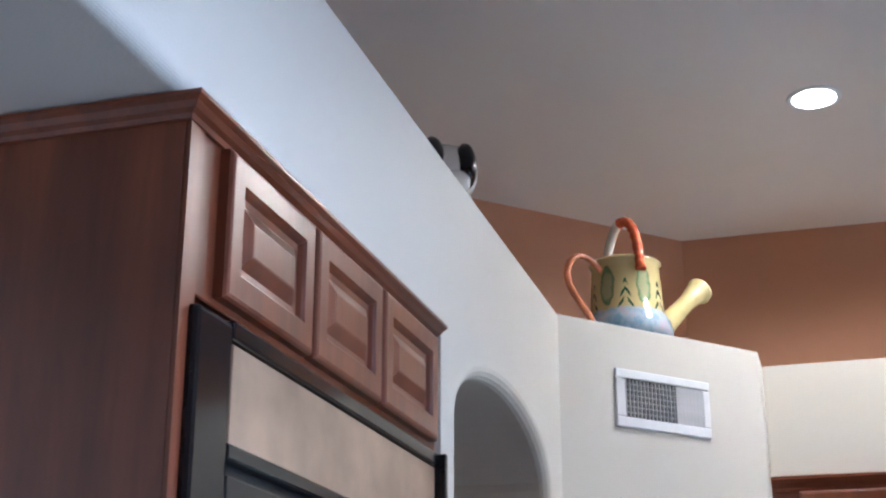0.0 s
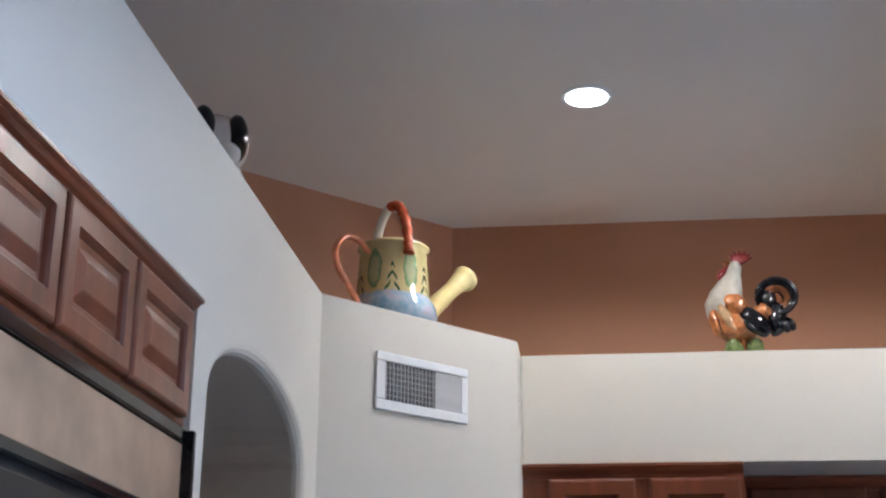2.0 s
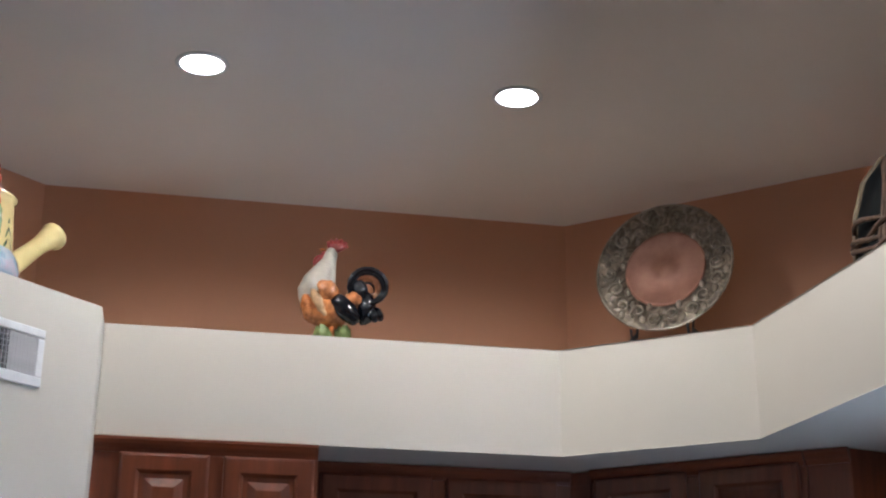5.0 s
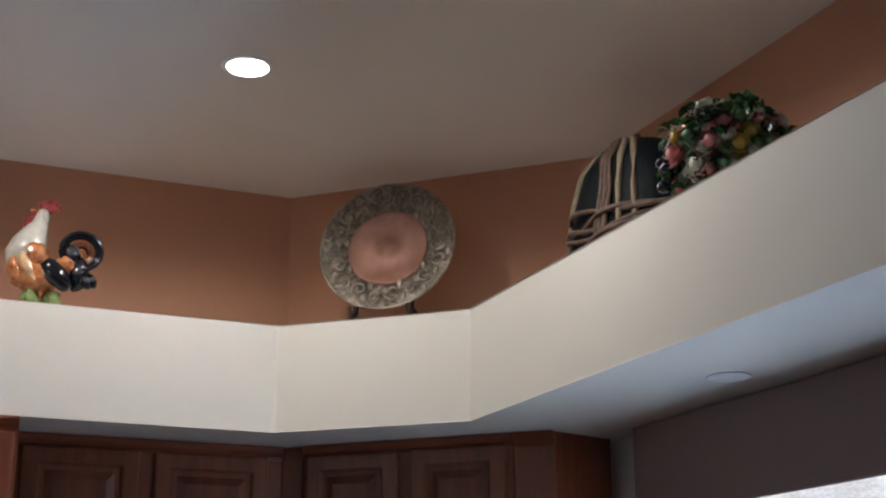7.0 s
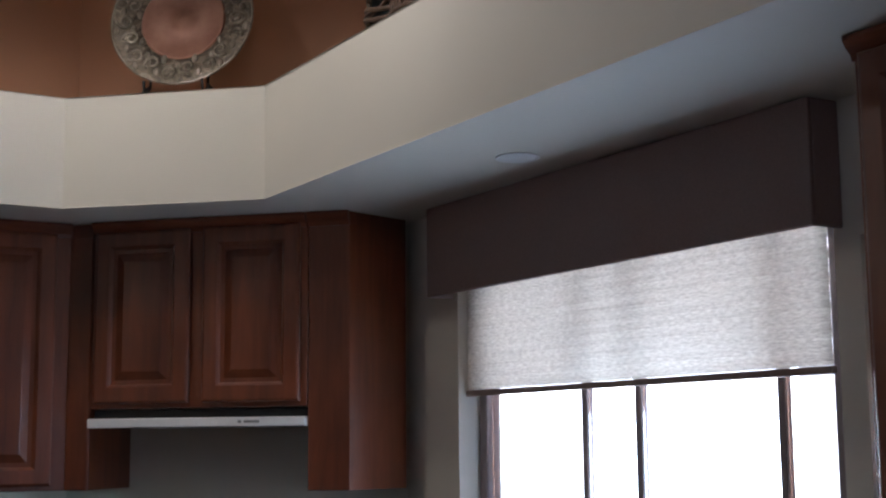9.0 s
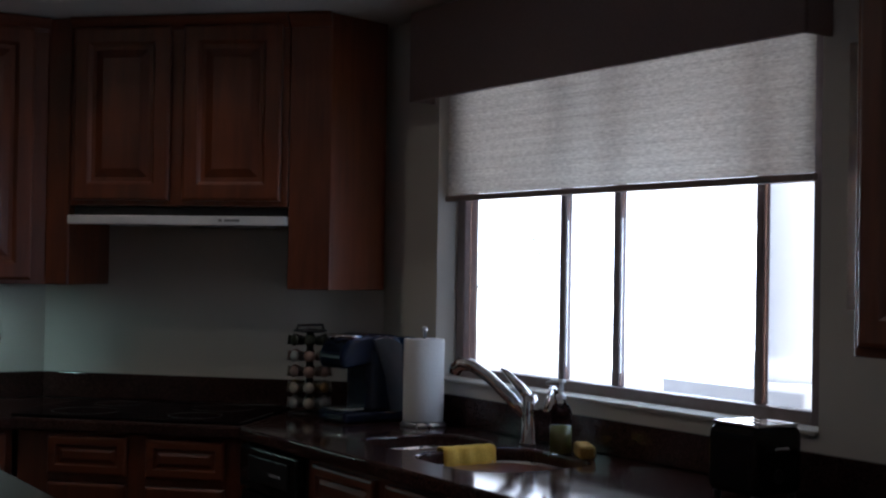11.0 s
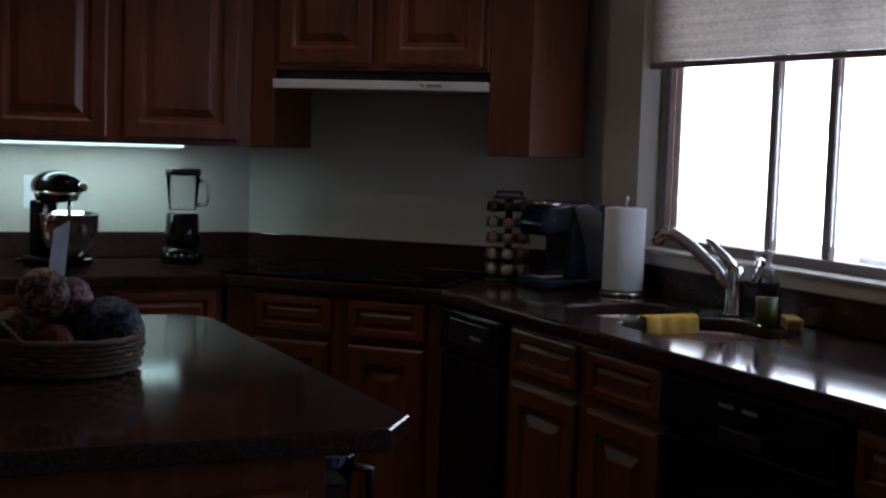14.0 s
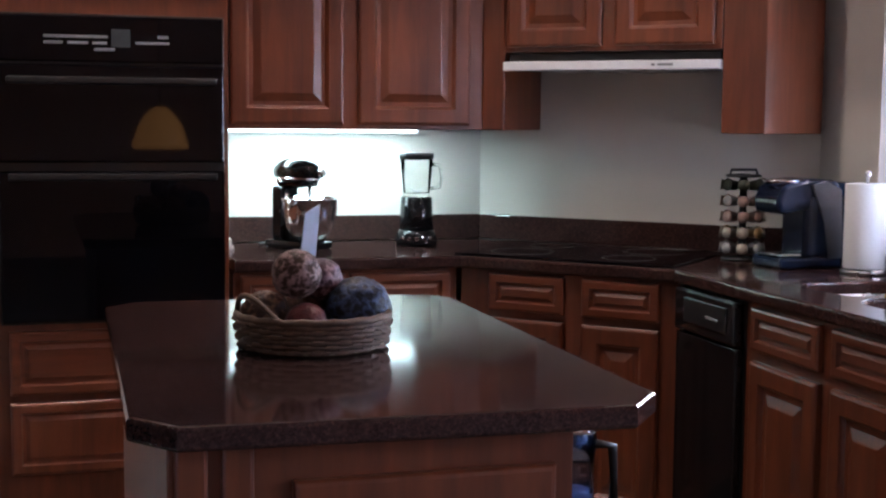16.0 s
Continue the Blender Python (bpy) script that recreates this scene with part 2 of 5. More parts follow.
def front(name, x, z, w, h, parent, rings=None, label=""):
    """A raised-panel door or drawer front on the plane y = 0 of its cabinet."""
    rings = rings or (DRAWER if h < 0.2 else DOOR)
    k = min(1.0, min(w, h) / 2 / (rings[-1][0] + 0.012))
    bm = bmesh.new()
    loft_rect(bm, w, h, [(i * k, d) for i, d in rings])
    ob = part(name, bm, M_WOODX if h < 0.2 else M_WOOD, parent, label)
    ob.location = (x, 0.0, z)
    return ob


# ---- plan ----
Y_A, S_B, X_C = 4.24, 5.68, 2.33          # far wall, diagonal wall (x + y), window wall
X_L = -0.79                               # face of the wall with the refrigerator
Z_CT, Z_SP, Z_UP, Z_SO, Z_LE, Z_CE = 0.915, 1.006, 1.322, 2.215, 2.575, 3.255
T_AB = (S_B - Y_A, Y_A)
T_BC = (X_C, S_B - X_C)
R2 = math.sqrt(2)
D_X = 1.42                                # second diagonal wall (x - y)

# floor
def tile_floor():
    m, t, b = nodes("stone_tile", 0.35)
    n = noise_node(t, 7, 6)
    r = ramp(t, n.outputs[0], [(0.3, (0.13, 0.085, 0.058)), (0.7, (0.23, 0.165, 0.118))])
    o = t.nodes.new("ShaderNodeObjectInfo")
    r3 = ramp(t, o.outputs["Random"], [(0.0, (0.8, 0.8, 0.8)), (1.0, (1.1, 1.1, 1.1))])
    t.links.new(mixc(t, 1.0, r.outputs[0], r3.outputs[0], "MULTIPLY"), b.inputs["Base Color"])
    bump(t, b, n.outputs[0], 0.2, 0.003)
    return m


M_FLOOR = tile_floor()
structure("floor", boxes((-3.2, 4.6, -6.2, 4.6, -0.12, -0.004)), plain("grout", (0.13, 0.10, 0.08), 0.8), "brown stone tile floor of the kitchen", "floor")

# walls that rise to the ceiling: painted white below, terracotta above the plant shelf
def wall_seg(name, a, b, z0, z1, mat, label, t=0.15, holes=()):
    """A straight wall with its face on the line a-b (room to the left of a-b), pierced by holes (u0, u1, z0, z1)."""
    a, b = Vector(a), Vector(b)
    L = (b - a).length
    bm = bmesh.new()
    us = sorted({0.0, L, *[u for h in holes for u in h[:2]]})
    zs = sorted({z0, z1, *[z for h in holes for z in h[2:]]})
    cells = {}
    for i in range(len(us) - 1):
        for j in range(len(zs) - 1):
            um, zm = (us[i] + us[i + 1]) / 2, (zs[j] + zs[j + 1]) / 2
            cells[i, j] = not any(h[0] < um < h[1] and h[2] < zm < h[3] for h in holes)
    V = {}

    def vert(i, j, k):
        if (i, j, k) not in V:
            V[i, j, k] = bm.verts.new((us[i], -t * k, zs[j]))
        return V[i, j, k]
    for (i, j), solid in cells.items():
        if not solid:
            continue
        bm.faces.new([vert(*c, 0) for c in ((i, j), (i + 1, j), (i + 1, j + 1), (i, j + 1))])
        bm.faces.new([vert(*c, 1) for c in ((i, j + 1), (i + 1, j + 1), (i + 1, j), (i, j))])
        for c1, c2, nb in (((i, j), (i + 1, j), (i, j - 1)), ((i + 1, j), (i + 1, j + 1), (i + 1, j)), ((i + 1, j + 1), (i, j + 1), (i, j + 1)), ((i, j + 1), (i, j), (i - 1, j))):
            if not cells.get(nb, False):
                bm.faces.new((vert(*c1, 0), vert(*c1, 1), vert(*c2, 1), vert(*c2, 0)))
    ob = structure(name, bm, mat, label, "wall")
    d = (b - a).normalized()
    ob.matrix_world = Matrix(((d.x, -d.y, 0, a.x), (d.y, d.x, 0, a.y), (0, 0, 1, 0), (0, 0, 0, 1)))
    return ob


C_L = (-0.57, 4.24)                       # where the far wall meets the left diagonal upper wall
Z_MID = Z_SO + 0.1
# lower walls, hidden behind the soffit at their tops
wall_seg("wall_north", T_AB, (-0.30, Y_A), 0, Z_MID, M_WHITE, "off-white painted wall behind the mixer and ovens")
wall_seg("wall_diagonal", T_BC, T_AB, 0, Z_MID, M_WHITE, "off-white diagonal wall behind the cooktop")
W_Y0, W_Y1, W_Z0, W_Z1 = 1.44, 3.02, 1.045, 2.06
Y_CD = X_C - D_X
wall_seg("wall_window", (X_C, Y_CD), T_BC, 0, Z_MID, M_WHITE, "off-white wall with the wide window over the sink", 0.16, [(W_Y0 - Y_CD, W_Y1 - Y_CD, W_Z0, W_Z1), (0.06, 0.455, 1.325, 1.905)])
# Out of view; kept low so the nook lamp shines over it.
wall_seg("wall_diagonal_south", (2.02, 2.02 - D_X), (X_C, Y_CD), 0, 1.04, M_WHITE, "unseen low off-white diagonal wall, cut down for the nook lamp", 0.16)
# upper walls
wall_seg("wall_upper_north", (S_B - Y_A, Y_A), C_L, Z_MID, Z_CE + .1, M_ORANGE, "terracotta wall above the plant shelf")
wall_seg("wall_upper_diagonal", T_BC, (S_B - Y_A, Y_A), Z_MID, Z_CE + .1, M_ORANGE, "terracotta diagonal wall above the plant shelf")
wall_seg("wall_upper_window", (X_C, -2.2), T_BC, Z_MID, Z_CE + .1, M_ORANGE, "terracotta wall above the shelf over the window")
wall_seg("wall_upper_northwest", C_L, (-2.2, 4.24 - 1.63), Z_MID, Z_CE + .1, M_ORANGE, "terracotta wall behind the watering can")
wall_seg("wall_upper_west", (-2.2, 2.61), (-2.2, -6.0), Z_MID, Z_CE + .1, M_ORANGE, "terracotta wall behind the high ledge")
structure("ceiling", boxes((-3.2, 4.6, -6.2, 4.6, Z_CE, Z_CE + 0.12)), M_CEIL, "flat off-white ceiling with recessed lights", "ceiling")

# soffit with the plant shelf on top
P_AB, P_BC = (1.222, 3.614), (1.718, 3.155)
sof = [(-0.276, 3.614), P_AB, P_BC, (1.718, -2.2), (X_C + .02, -2.2), (X_C + .02, T_BC[1] + .01), (T_AB[0] + .01, Y_A + .02), (-0.276, Y_A + .02)]
structure("soffit", prism(bmesh.new(), sof, Z_SO, Z_LE, 0.004), M_WHITE, "off-white soffit with a plant shelf on top", "soffit")

# wall with the refrigerator, the arch and the angled end with the air vent
V_L, V_R = (X_L, 2.855), (-0.276, 3.424)


Z_LB = 2.206                              # underside of the ledge over the refrigerator


def arch_wall():
    y0, y1 = 1.70, 2.855
    ya, yb, zsp = 1.815, 2.69, 2.05
    ztop = 2.206
    bm = bmesh.new()
    n = 24
    yc, r = (ya + yb) / 2, (yb - ya) / 2
    pts = []
    for i in range(n + 1):
        a = math.pi - math.pi * i / n
        pts.append((yc + r * math.cos(a), zsp + (ztop - zsp) * math.sin(a)))
    chain = [(ya, 0.0)] + pts + [(yb, 0.0)]
    rim = [(y0, 0.0)] + [(y0 + (y1 - y0) * i / n, 2.40) for i in range(n + 1)] + [(y1, 0.0)]
    F = [[bm.verts.new((X_L - k * 0.34, y, z)) for y, z in c] for k in (0, 1) for c in (chain, rim)]
    for k in (0, 1):
        c, o = F[2 * k], F[2 * k + 1]
        for i in range(len(c) - 1):
            bm.faces.new((c[i], c[i + 1], o[i + 1], o[i]))
    for f, g in ((F[0], F[2]), (F[1], F[3])):
        for i in range(len(f) - 1):
            bm.faces.new((f[i], f[i + 1], g[i + 1], g[i]))
    inner = [e for e in bm.edges if all(v in F[0] for v in e.verts)]
    bmesh.ops.bevel(bm, geom=inner, offset=0.028, segments=4, profile=0.5, affect="EDGES")
    return bm


def ledge_wall():
    bm = bmesh.new()
    for y0, y1, z0, low in ((-3.0, 1.70, Z_LB, True), (1.70, 2.855, 2.40, False)):
        vs = box(bm, X_L - (0.9 if y1 < 1.8 else 0.16), X_L, y0, y1, z0, Z_LE)
        es = [e for e in {e for v in vs for e in v.link_edges} if all(abs(v.co.x - X_L) < 1e-5 for v in e.verts) and abs(e.verts[0].co.z - e.verts[1].co.z) < 1e-5
              and (e.verts[0].co.z > Z_LE - 1e-4 or low)]
        for top in (True, False):
            edge = [e for e in es if e.is_valid and (e.verts[0].co.z > Z_LE - 1e-4) == top]
            if edge:
                bmesh.ops.bevel(bm, geom=edge, offset=0.005 if top else 0.024, segments=2 if top else 10, profile=0.5, affect="EDGES")
    return bm


structure("wall_arch", arch_wall(), M_WHITE, "white wall with a rounded arched doorway", "wall")
structure("wall_ledge", ledge_wall(), M_WHITE, "white high ledge over the refrigerator cabinets", "wall")
V_N = Vector((V_R[0] - V_L[0], V_R[1] - V_L[1])).normalized()
vent_poly = [(V_L[0] - .07 * V_N.x, V_L[1] - .07 * V_N.y), V_R, (V_R[0], Y_A), (C_L[0], Y_A), (-1.9, 2.91), (-1.9, 2.70), (X_L - 0.16, 2.70)]
structure("wall_vent", prism(bmesh.new(), vent_poly, 0, Z_LE, 0.006), M_WHITE, "white angled wall end that carries the air vent", "wall")
structure("ledge_top_west", boxes((-2.2, X_L - 0.16, 1.60, 2.70, Z_LE - 0.1, Z_LE - 0.004)), M_WHITE, "white top of the high ledge over the hall", "ledge")
# hall behind the arch, and the rest of the house behind the camera
# Out of view; terracotta instead of white to lower its bounced light.
structure("wall_hall", boxes((-2.3, -2.15, -6.0, 2.9, 0, Z_MID)), M_ORANGE, "unseen hall wall behind the arch, terracotta to dim the bounce", "wall")
structure("wall_fridge_side", boxes((X_L - 0.75, X_L, 1.695, 1.698, 0, Z_LB - .001), (X_L - .75, X_L - .162, 1.699, 1.76, 0, Z_LB + .1)), M_WHITE, "white wall beside the refrigerator", "wall")
structure("wall_niche_back", boxes((X_L - 0.9, X_L - 0.76, -3.0, 1.69, 0, Z_LB - .002)), M_WHITE, "white back wall of the refrigerator niche", "wall")
# Unseen closing walls, terracotta too so less light bounces into the kitchen.
wall_seg("wall_south", (-2.2, -5.6), (4.4, -5.6), 0, Z_CE + .1, M_ORANGE, "unseen back wall of the house, terracotta to dim the bounce", 0.15)
wall_seg("wall_east", (4.4, -5.6), (4.4, 0.95), 0, Z_CE + .1, M_ORANGE, "unseen terracotta wall with the nook lamp's window", 0.15, [(4.75, 6.45, 1.22, 2.48)])
structure("wall_nook", boxes((X_C + .17, 4.55, 0.95, 1.08, 0, Z_CE)), M_ORANGE, "unseen terracotta wall closing the breakfast nook", "wall")
structure("wall_hall_end", boxes((-2.2, X_L - .17, 2.72, 2.84, 0, Z_LE - .12)), M_WHITE, "off-white end wall of the hall", "wall")
structure("ceiling_hall", boxes((-2.15, X_L - .165, 1.61, 2.70, 2.40, 2.46)), M_CEIL, "low off-white hall ceiling", "ceiling")


def cabinet(name, m, w, d, z0, z1, label, group="", outline=None):
    """A cabinet whose face is the plane y = 0 of its own frame, x from 0 to w."""
    c = thing(name, label, "cabinet", m, group)
    bm = prism(bmesh.new(), outline, z0, z1, 0.002, 1) if outline else boxes((0, w, 0, d, z0, z1), bev=0.002, seg=1)
    part("body", bm, M_WOOD, c)
    return c


def crown(c, x0, x1, z=Z_SO, proud=0.03, hs=1.0):
    bm = bmesh.new()
    prof = [(0.0, -0.048), (-0.006, -0.048), (-0.010, -0.036), (-0.022, -0.024), (-proud, -0.012), (-proud, -0.003), (0.0, -0.003)]
    a = [bm.verts.new((x0, y, z + h * hs)) for y, h in prof]
    b = [bm.verts.new((x1, y, z + h * hs)) for y, h in prof]
    for i in range(len(prof)):
        j = (i + 1) % len(prof)
        bm.faces.new((a[i], a[j], b[j], b[i]))
    bm.faces.new(a[::-1])
    bm.faces.new(b)
    return part("crown_moulding", bm, M_WOODX, c)


# ---- upper cabinets on the far wall ----
uA = cabinet("wall_cabinet", pose(0.436, 3.910, 0), 0.915, Y_A - 3.910 - 0.003, Z_UP, Z_SO - .003, "brown stained wood wall cabinet with two raised-panel doors", "wall cabinets")
front("door", 0.027, 1.338, 0.382, 0.838, uA)
front("door", 0.460, 1.338, 0.392, 0.838, uA)
crown(uA, 0.0, 0.90)

# ---- diagonal cabinets and hood ----
MB = pose(1.400, 3.848, 0, 0, 0, -45)
D_B = (S_B - 5.248) / R2 - 0.003
hc = cabinet("hood_cabinet", MB, 0.762, D_B, 1.588, Z_SO - .003, "brown stained wood cabinet with two doors above the range hood", "wall cabinets")
front("door", 0.014, 1.605, 0.342, 0.575, hc)
front("door", 0.402, 1.605, 0.338, 0.575, hc)
crown(hc, 0.003, 0.759)
fl = cabinet("filler_cabinet", MB, 0, 0, Z_UP, Z_SO - .003, "narrow brown wood cabinet end beside the range hood", "wall cabinets",
             [(-0.085, 0.0), (-0.003, 0.0), (-0.003, D_B), (-0.085, D_B)])
part("face_stile", boxes((-0.083, -0.006, -0.004, -0.0005, Z_UP + .004, Z_SO - .05), bev=0.001, seg=1), M_WOOD, fl)
fr = cabinet("corner_cabinet", MB, 0, 0, Z_UP, Z_SO - .003, "dark brown wood corner cabinet beside the window", "wall cabinets",
             [(0.765, 0.0), (0.905, 0.0), (1.030, 0.225), (0.962, D_B - .002), (0.765, D_B - .002)])
crown(fr, 0.765, 0.905)


def hood():
    h = thing("range_hood", "slim under-cabinet range hood with a white front lip", "range hood", MB)
    # Black body replaces the shadow gap between lip and doors.
    part("body", boxes((0.004, 0.758, 0.02, D_B - .002, 1.530, 1.585), bev=0.004), M_BLACKM, h, "hood body, black in place of the shadow above the lip")
    part("front_lip", boxes((0.0, 0.762, -0.022, 0.018, 1.525, 1.556), bev=0.004), M_WHITEP, h, "white front lip of the hood")
    for i, (u, w) in enumerate(((0.535, 0.012), (0.556, 0.052))):
        part("label_bar", boxes((u, u + w, -0.0235, -0.0215, 1.537, 1.545)), M_GREYP, h, "small grey printed bar")
    part("filter", boxes((0.12, 0.64, 0.05, D_B - .05, 1.524, 1.5295)), M_STEEL, h, "metal grease filter")


hood()

# ---- tall oven cabinet ----
MO = pose(-0.282, 3.620, 0)
ov = cabinet("oven_cabinet", MO, 0.703, Y_A - 3.620 - .003, 0.10, Z_SO - .003, "tall brown wood cabinet built round the double oven",
             outline=None)
front("door", 0.088, 1.735, 0.275, 0.432, ov)
front("door", 0.406, 1.735, 0.285, 0.432, ov)
front("drawer_front", 0.045, 0.520, 0.610, 0.195, ov)
front("drawer_front", 0.045, 0.275, 0.610, 0.222, ov, DRAWER)
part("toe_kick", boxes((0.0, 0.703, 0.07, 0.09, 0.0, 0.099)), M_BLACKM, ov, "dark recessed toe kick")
crown(ov, 0.003, 0.700)


def oven():
    o = thing("double_oven", "black glass built-in double wall oven", "oven", MO)
    x0, x1 = 0.024, 0.690
    part("housing", boxes((x0, x1, -0.012, -0.001, 0.735, 1.662), bev=0.003), M_BLACKM, o)
    part("control_panel", boxes((x0 + .006, x1 - .006, -0.030, -0.0125, 1.520, 1.655), bev=0.004), M_BLACKG, o)
    ud = part("upper_door", boxes((x0 + .004, x1 - .004, -0.045, -0.0125, 1.222, 1.512), bev=0.006), M_BLACKG, o, "black glass oven door")
    ld = part("lower_door", boxes((x0 + .004, x1 - .004, -0.045, -0.0125, 0.745, 1.196), bev=0.006), M_BLACKG, o, "black glass oven door")
    for z in (1.196, 1.480):
        bm = bmesh.new()
        box(bm, x0 + .03, x1 - .03, -0.085, -0.062, z - 0.026, z - 0.004, bev=0.006)
        for u in (x0 + .05, x1 - .08):
            box(bm, u, u + .03, -0.064, -0.0455, z - 0.024, z - 0.006)
        part("handle", bm, M_BLACKM, ld if z < 1.3 else ud, "black bar handle")
    part("display", boxes((0.355, 0.410, -0.0325, -0.0305, 1.565, 1.618)), plain("dim_display", (0.05, 0.06, 0.065), 0.15), o, "dim grey display")
    for u, w, z in ((0.160, 0.055, 1.572), (0.228, 0.060, 1.572), (0.300, 0.042, 1.572), (0.425, 0.100, 1.574), (0.160, 0.186, 1.590), (0.490, 0.032, 1.592), (0.305, 0.06, 1.553)):
        part("button_bar", boxes((u, u + w, -0.0325, -0.0305, z, z + 0.009)), M_GREYP, o, "grey printed button row")


oven()

# ---- base cabinets ----
KICK = (0.0, 0.099)


def base(name, m, w, label, fronts, d=0.58, outline=None):
    c = cabinet(name, m, w, d, 0.10, 0.874, label, "base cabinets", outline)
    for x, z, fw, fh in fronts:
        front("drawer_front" if fh < 0.2 else "door", x, z, fw, fh, c)
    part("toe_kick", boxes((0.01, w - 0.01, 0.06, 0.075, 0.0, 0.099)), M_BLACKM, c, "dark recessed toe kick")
    return c


base("base_cabinet", pose(0.436, 3.650, 0), 0.735, "brown wood base cabinet under the mixer", [(0.024, 0.735, 0.335, 0.128), (0.375, 0.735, 0.335, 0.128), (0.024, 0.125, 0.335, 0.585), (0.375, 0.125, 0.335, 0.585)], 0.585)
LB = (1.72 - 1.18) * R2
base("base_cabinet", pose(1.182, 3.648, 0, 0, 0, -45), LB, "brown wood base cabinet under the cooktop with drawers and doors",
     [(0.115, 0.745, 0.262, 0.120), (0.440, 0.745, 0.255, 0.120), (0.115, 0.125, 0.262, 0.595), (0.440, 0.125, 0.255, 0.595)], 0.59,
     [(0.004, 0.0), (LB - .004, 0.0), (LB - 0.24, 0.59), (0.24, 0.59)])
MC = pose(1.720, 3.100, 0, 0, 0, -90)
base("sink_cabinet", MC @ pose(0.396, 0, 0), 0.772, "brown wood sink cabinet with false drawers and two doors", [(0.048, 0.745, 0.335, 0.118), (0.442, 0.745, 0.310, 0.118), (0.048, 0.125, 0.335, 0.590), (0.442, 0.125, 0.310, 0.590)])
base("base_cabinet", MC @ pose(1.772, 0, 0), 0.185, "narrow brown wood base cabinet beside the dishwasher", [(0.014, 0.745, 0.150, 0.118), (0.014, 0.125, 0.150, 0.590)])
base("corner_base_cabinet", pose(1.708, 1.127, 0, 0, 0, -135), 0.62, "brown wood base cabinet under the angled counter end", [(0.03, 0.745, 0.26, 0.118), (0.32, 0.745, 0.26, 0.118), (0.03, 0.125, 0.26, 0.590), (0.32, 0.125, 0.26, 0.590)], 0.57,
     [(0.02, 0.0), (0.62, 0.0), (0.62, 0.575), (-0.22, 0.575)])


def appliance(name, m, w, label, cat, trash=False):
    a = thing(name, label, cat, m)
    part("body", boxes((0.004, w - .004, 0.0, 0.56, 0.10, 0.872), bev=0.003), M_BLACKM, a)
    part("door", boxes((0.006, w - .006, -0.026, -0.001, 0.13, 0.735), bev=0.006), M_BLACK, a, "black front panel")
    part("control_panel", boxes((0.006, w - .006, -0.034, -0.001, 0.742, 0.868), bev=0.008), M_BLACK, a, "black control panel")
    bm = bmesh.new()
    if trash:
        box(bm, 0.08, w - .05, -0.040, -0.0345, 0.772, 0.845, bev=0.003)
        part("control_plate", bm, M_BLACKM, a)
        part("button_bar", boxes((w - .16, w - .09, -0.0425, -0.0405, 0.800, 0.808)), M_GREYP, a, "grey printed bar")
    else:
        box(bm, w * .38, w * .62, -0.040, -0.0345, 0.758, 0.790, bev=0.003)
        part("latch", bm, M_BLACKM, a)
        for u in (0.22, 0.30):
            part("button_bar", boxes((u, u + .05, -0.0365, -0.0345, 0.83, 0.838)), M_GREYP, a, "grey printed bar")
    part("toe_plate", boxes((0.006, w - .006, 0.05, 0.06, 0.0, 0.098)), M_BLACKM, a)


appliance("trash_compactor", MC @ pose(0.006, 0, 0), 0.384, "narrow black built-in trash compactor", "compactor", True)
appliance("dishwasher", MC @ pose(1.172, 0, 0), 0.596, "black built-in dishwasher under the counter", "dishwasher")


# ---- worktops ----
def slab(outer, holes, z0, z1, bev=0.008):
    bm = bmesh.new()
    es = []
    for loop in (outer, *holes):
        vs = [bm.verts.new((x, y, z1)) for x, y in loop]
        es += [bm.edges.new((vs[i], vs[(i + 1) % len(vs)])) for i in range(len(vs))]
    r = bmesh.ops.triangle_fill(bm, edges=es, use_beauty=True, use_dissolve=False)
    fs = [g for g in r["geom"] if isinstance(g, bmesh.types.BMFace)]
    bmesh.ops.recalc_face_normals(bm, faces=fs)
    ex = bmesh.ops.extrude_face_region(bm, geom=fs)
    for v in ex["geom"]:
        if isinstance(v, bmesh.types.BMVert):
            v.co.z = z0
    bmesh.ops.recalc_face_normals(bm, faces=bm.faces[:])
    rim = [e for e in bm.edges if len(e.link_faces) == 2 and e.calc_face_angle(0) > 1.0 and abs(e.verts[0].co.z - e.verts[1].co.z) < 1e-5]
    bmesh.ops.bevel(bm, geom=rim, offset=bev, segments=3, profile=0.5, affect="EDGES")
    return bm


def rrect(x0, x1, y0, y1, r, n=6):
    out = []
    for cx, cy, a0 in ((x1 - r, y1 - r, 0), (x0 + r, y1 - r, 90), (x0 + r, y0 + r, 180), (x1 - r, y0 + r, 270)):
        for i in range(n + 1):
            a = radians(a0 + 90 * i / n)
            out.append((cx + r * math.cos(a), cy + r * math.sin(a)))
    return out


BOWLS = (rrect(1.86, 2.18, 2.42, 2.72, 0.09), rrect(1.82, 2.20, 2.00, 2.385, 0.11))
top = [(0.438, 3.615), (1.175, 3.615), (1.690, 3.100), (1.690, 1.135), (1.200, 0.645), (1.630, 0.210), (X_C - .004, Y_CD), (X_C - .004, T_BC[1]), (T_AB[0], Y_A - .004), (0.438, Y_A - .004)]
ct = thing("countertop", "polished dark brown granite countertop with undermount sink cutouts", "countertop")
part("slab", slab(top, BOWLS, 0.876, Z_CT), M_GRANITE, ct)
bs = bmesh.new()
k = 0.022
prism(bs, [(0.438, Y_A - k), (T_AB[0] - k * 0.41, Y_A - k), (T_AB[0], Y_A - .003), (0.438, Y_A - .003)], Z_CT + .001, Z_SP, 0.003, 2)
part("backsplash", bs, M_GRANITE, ct)
q = 0.003 / R2
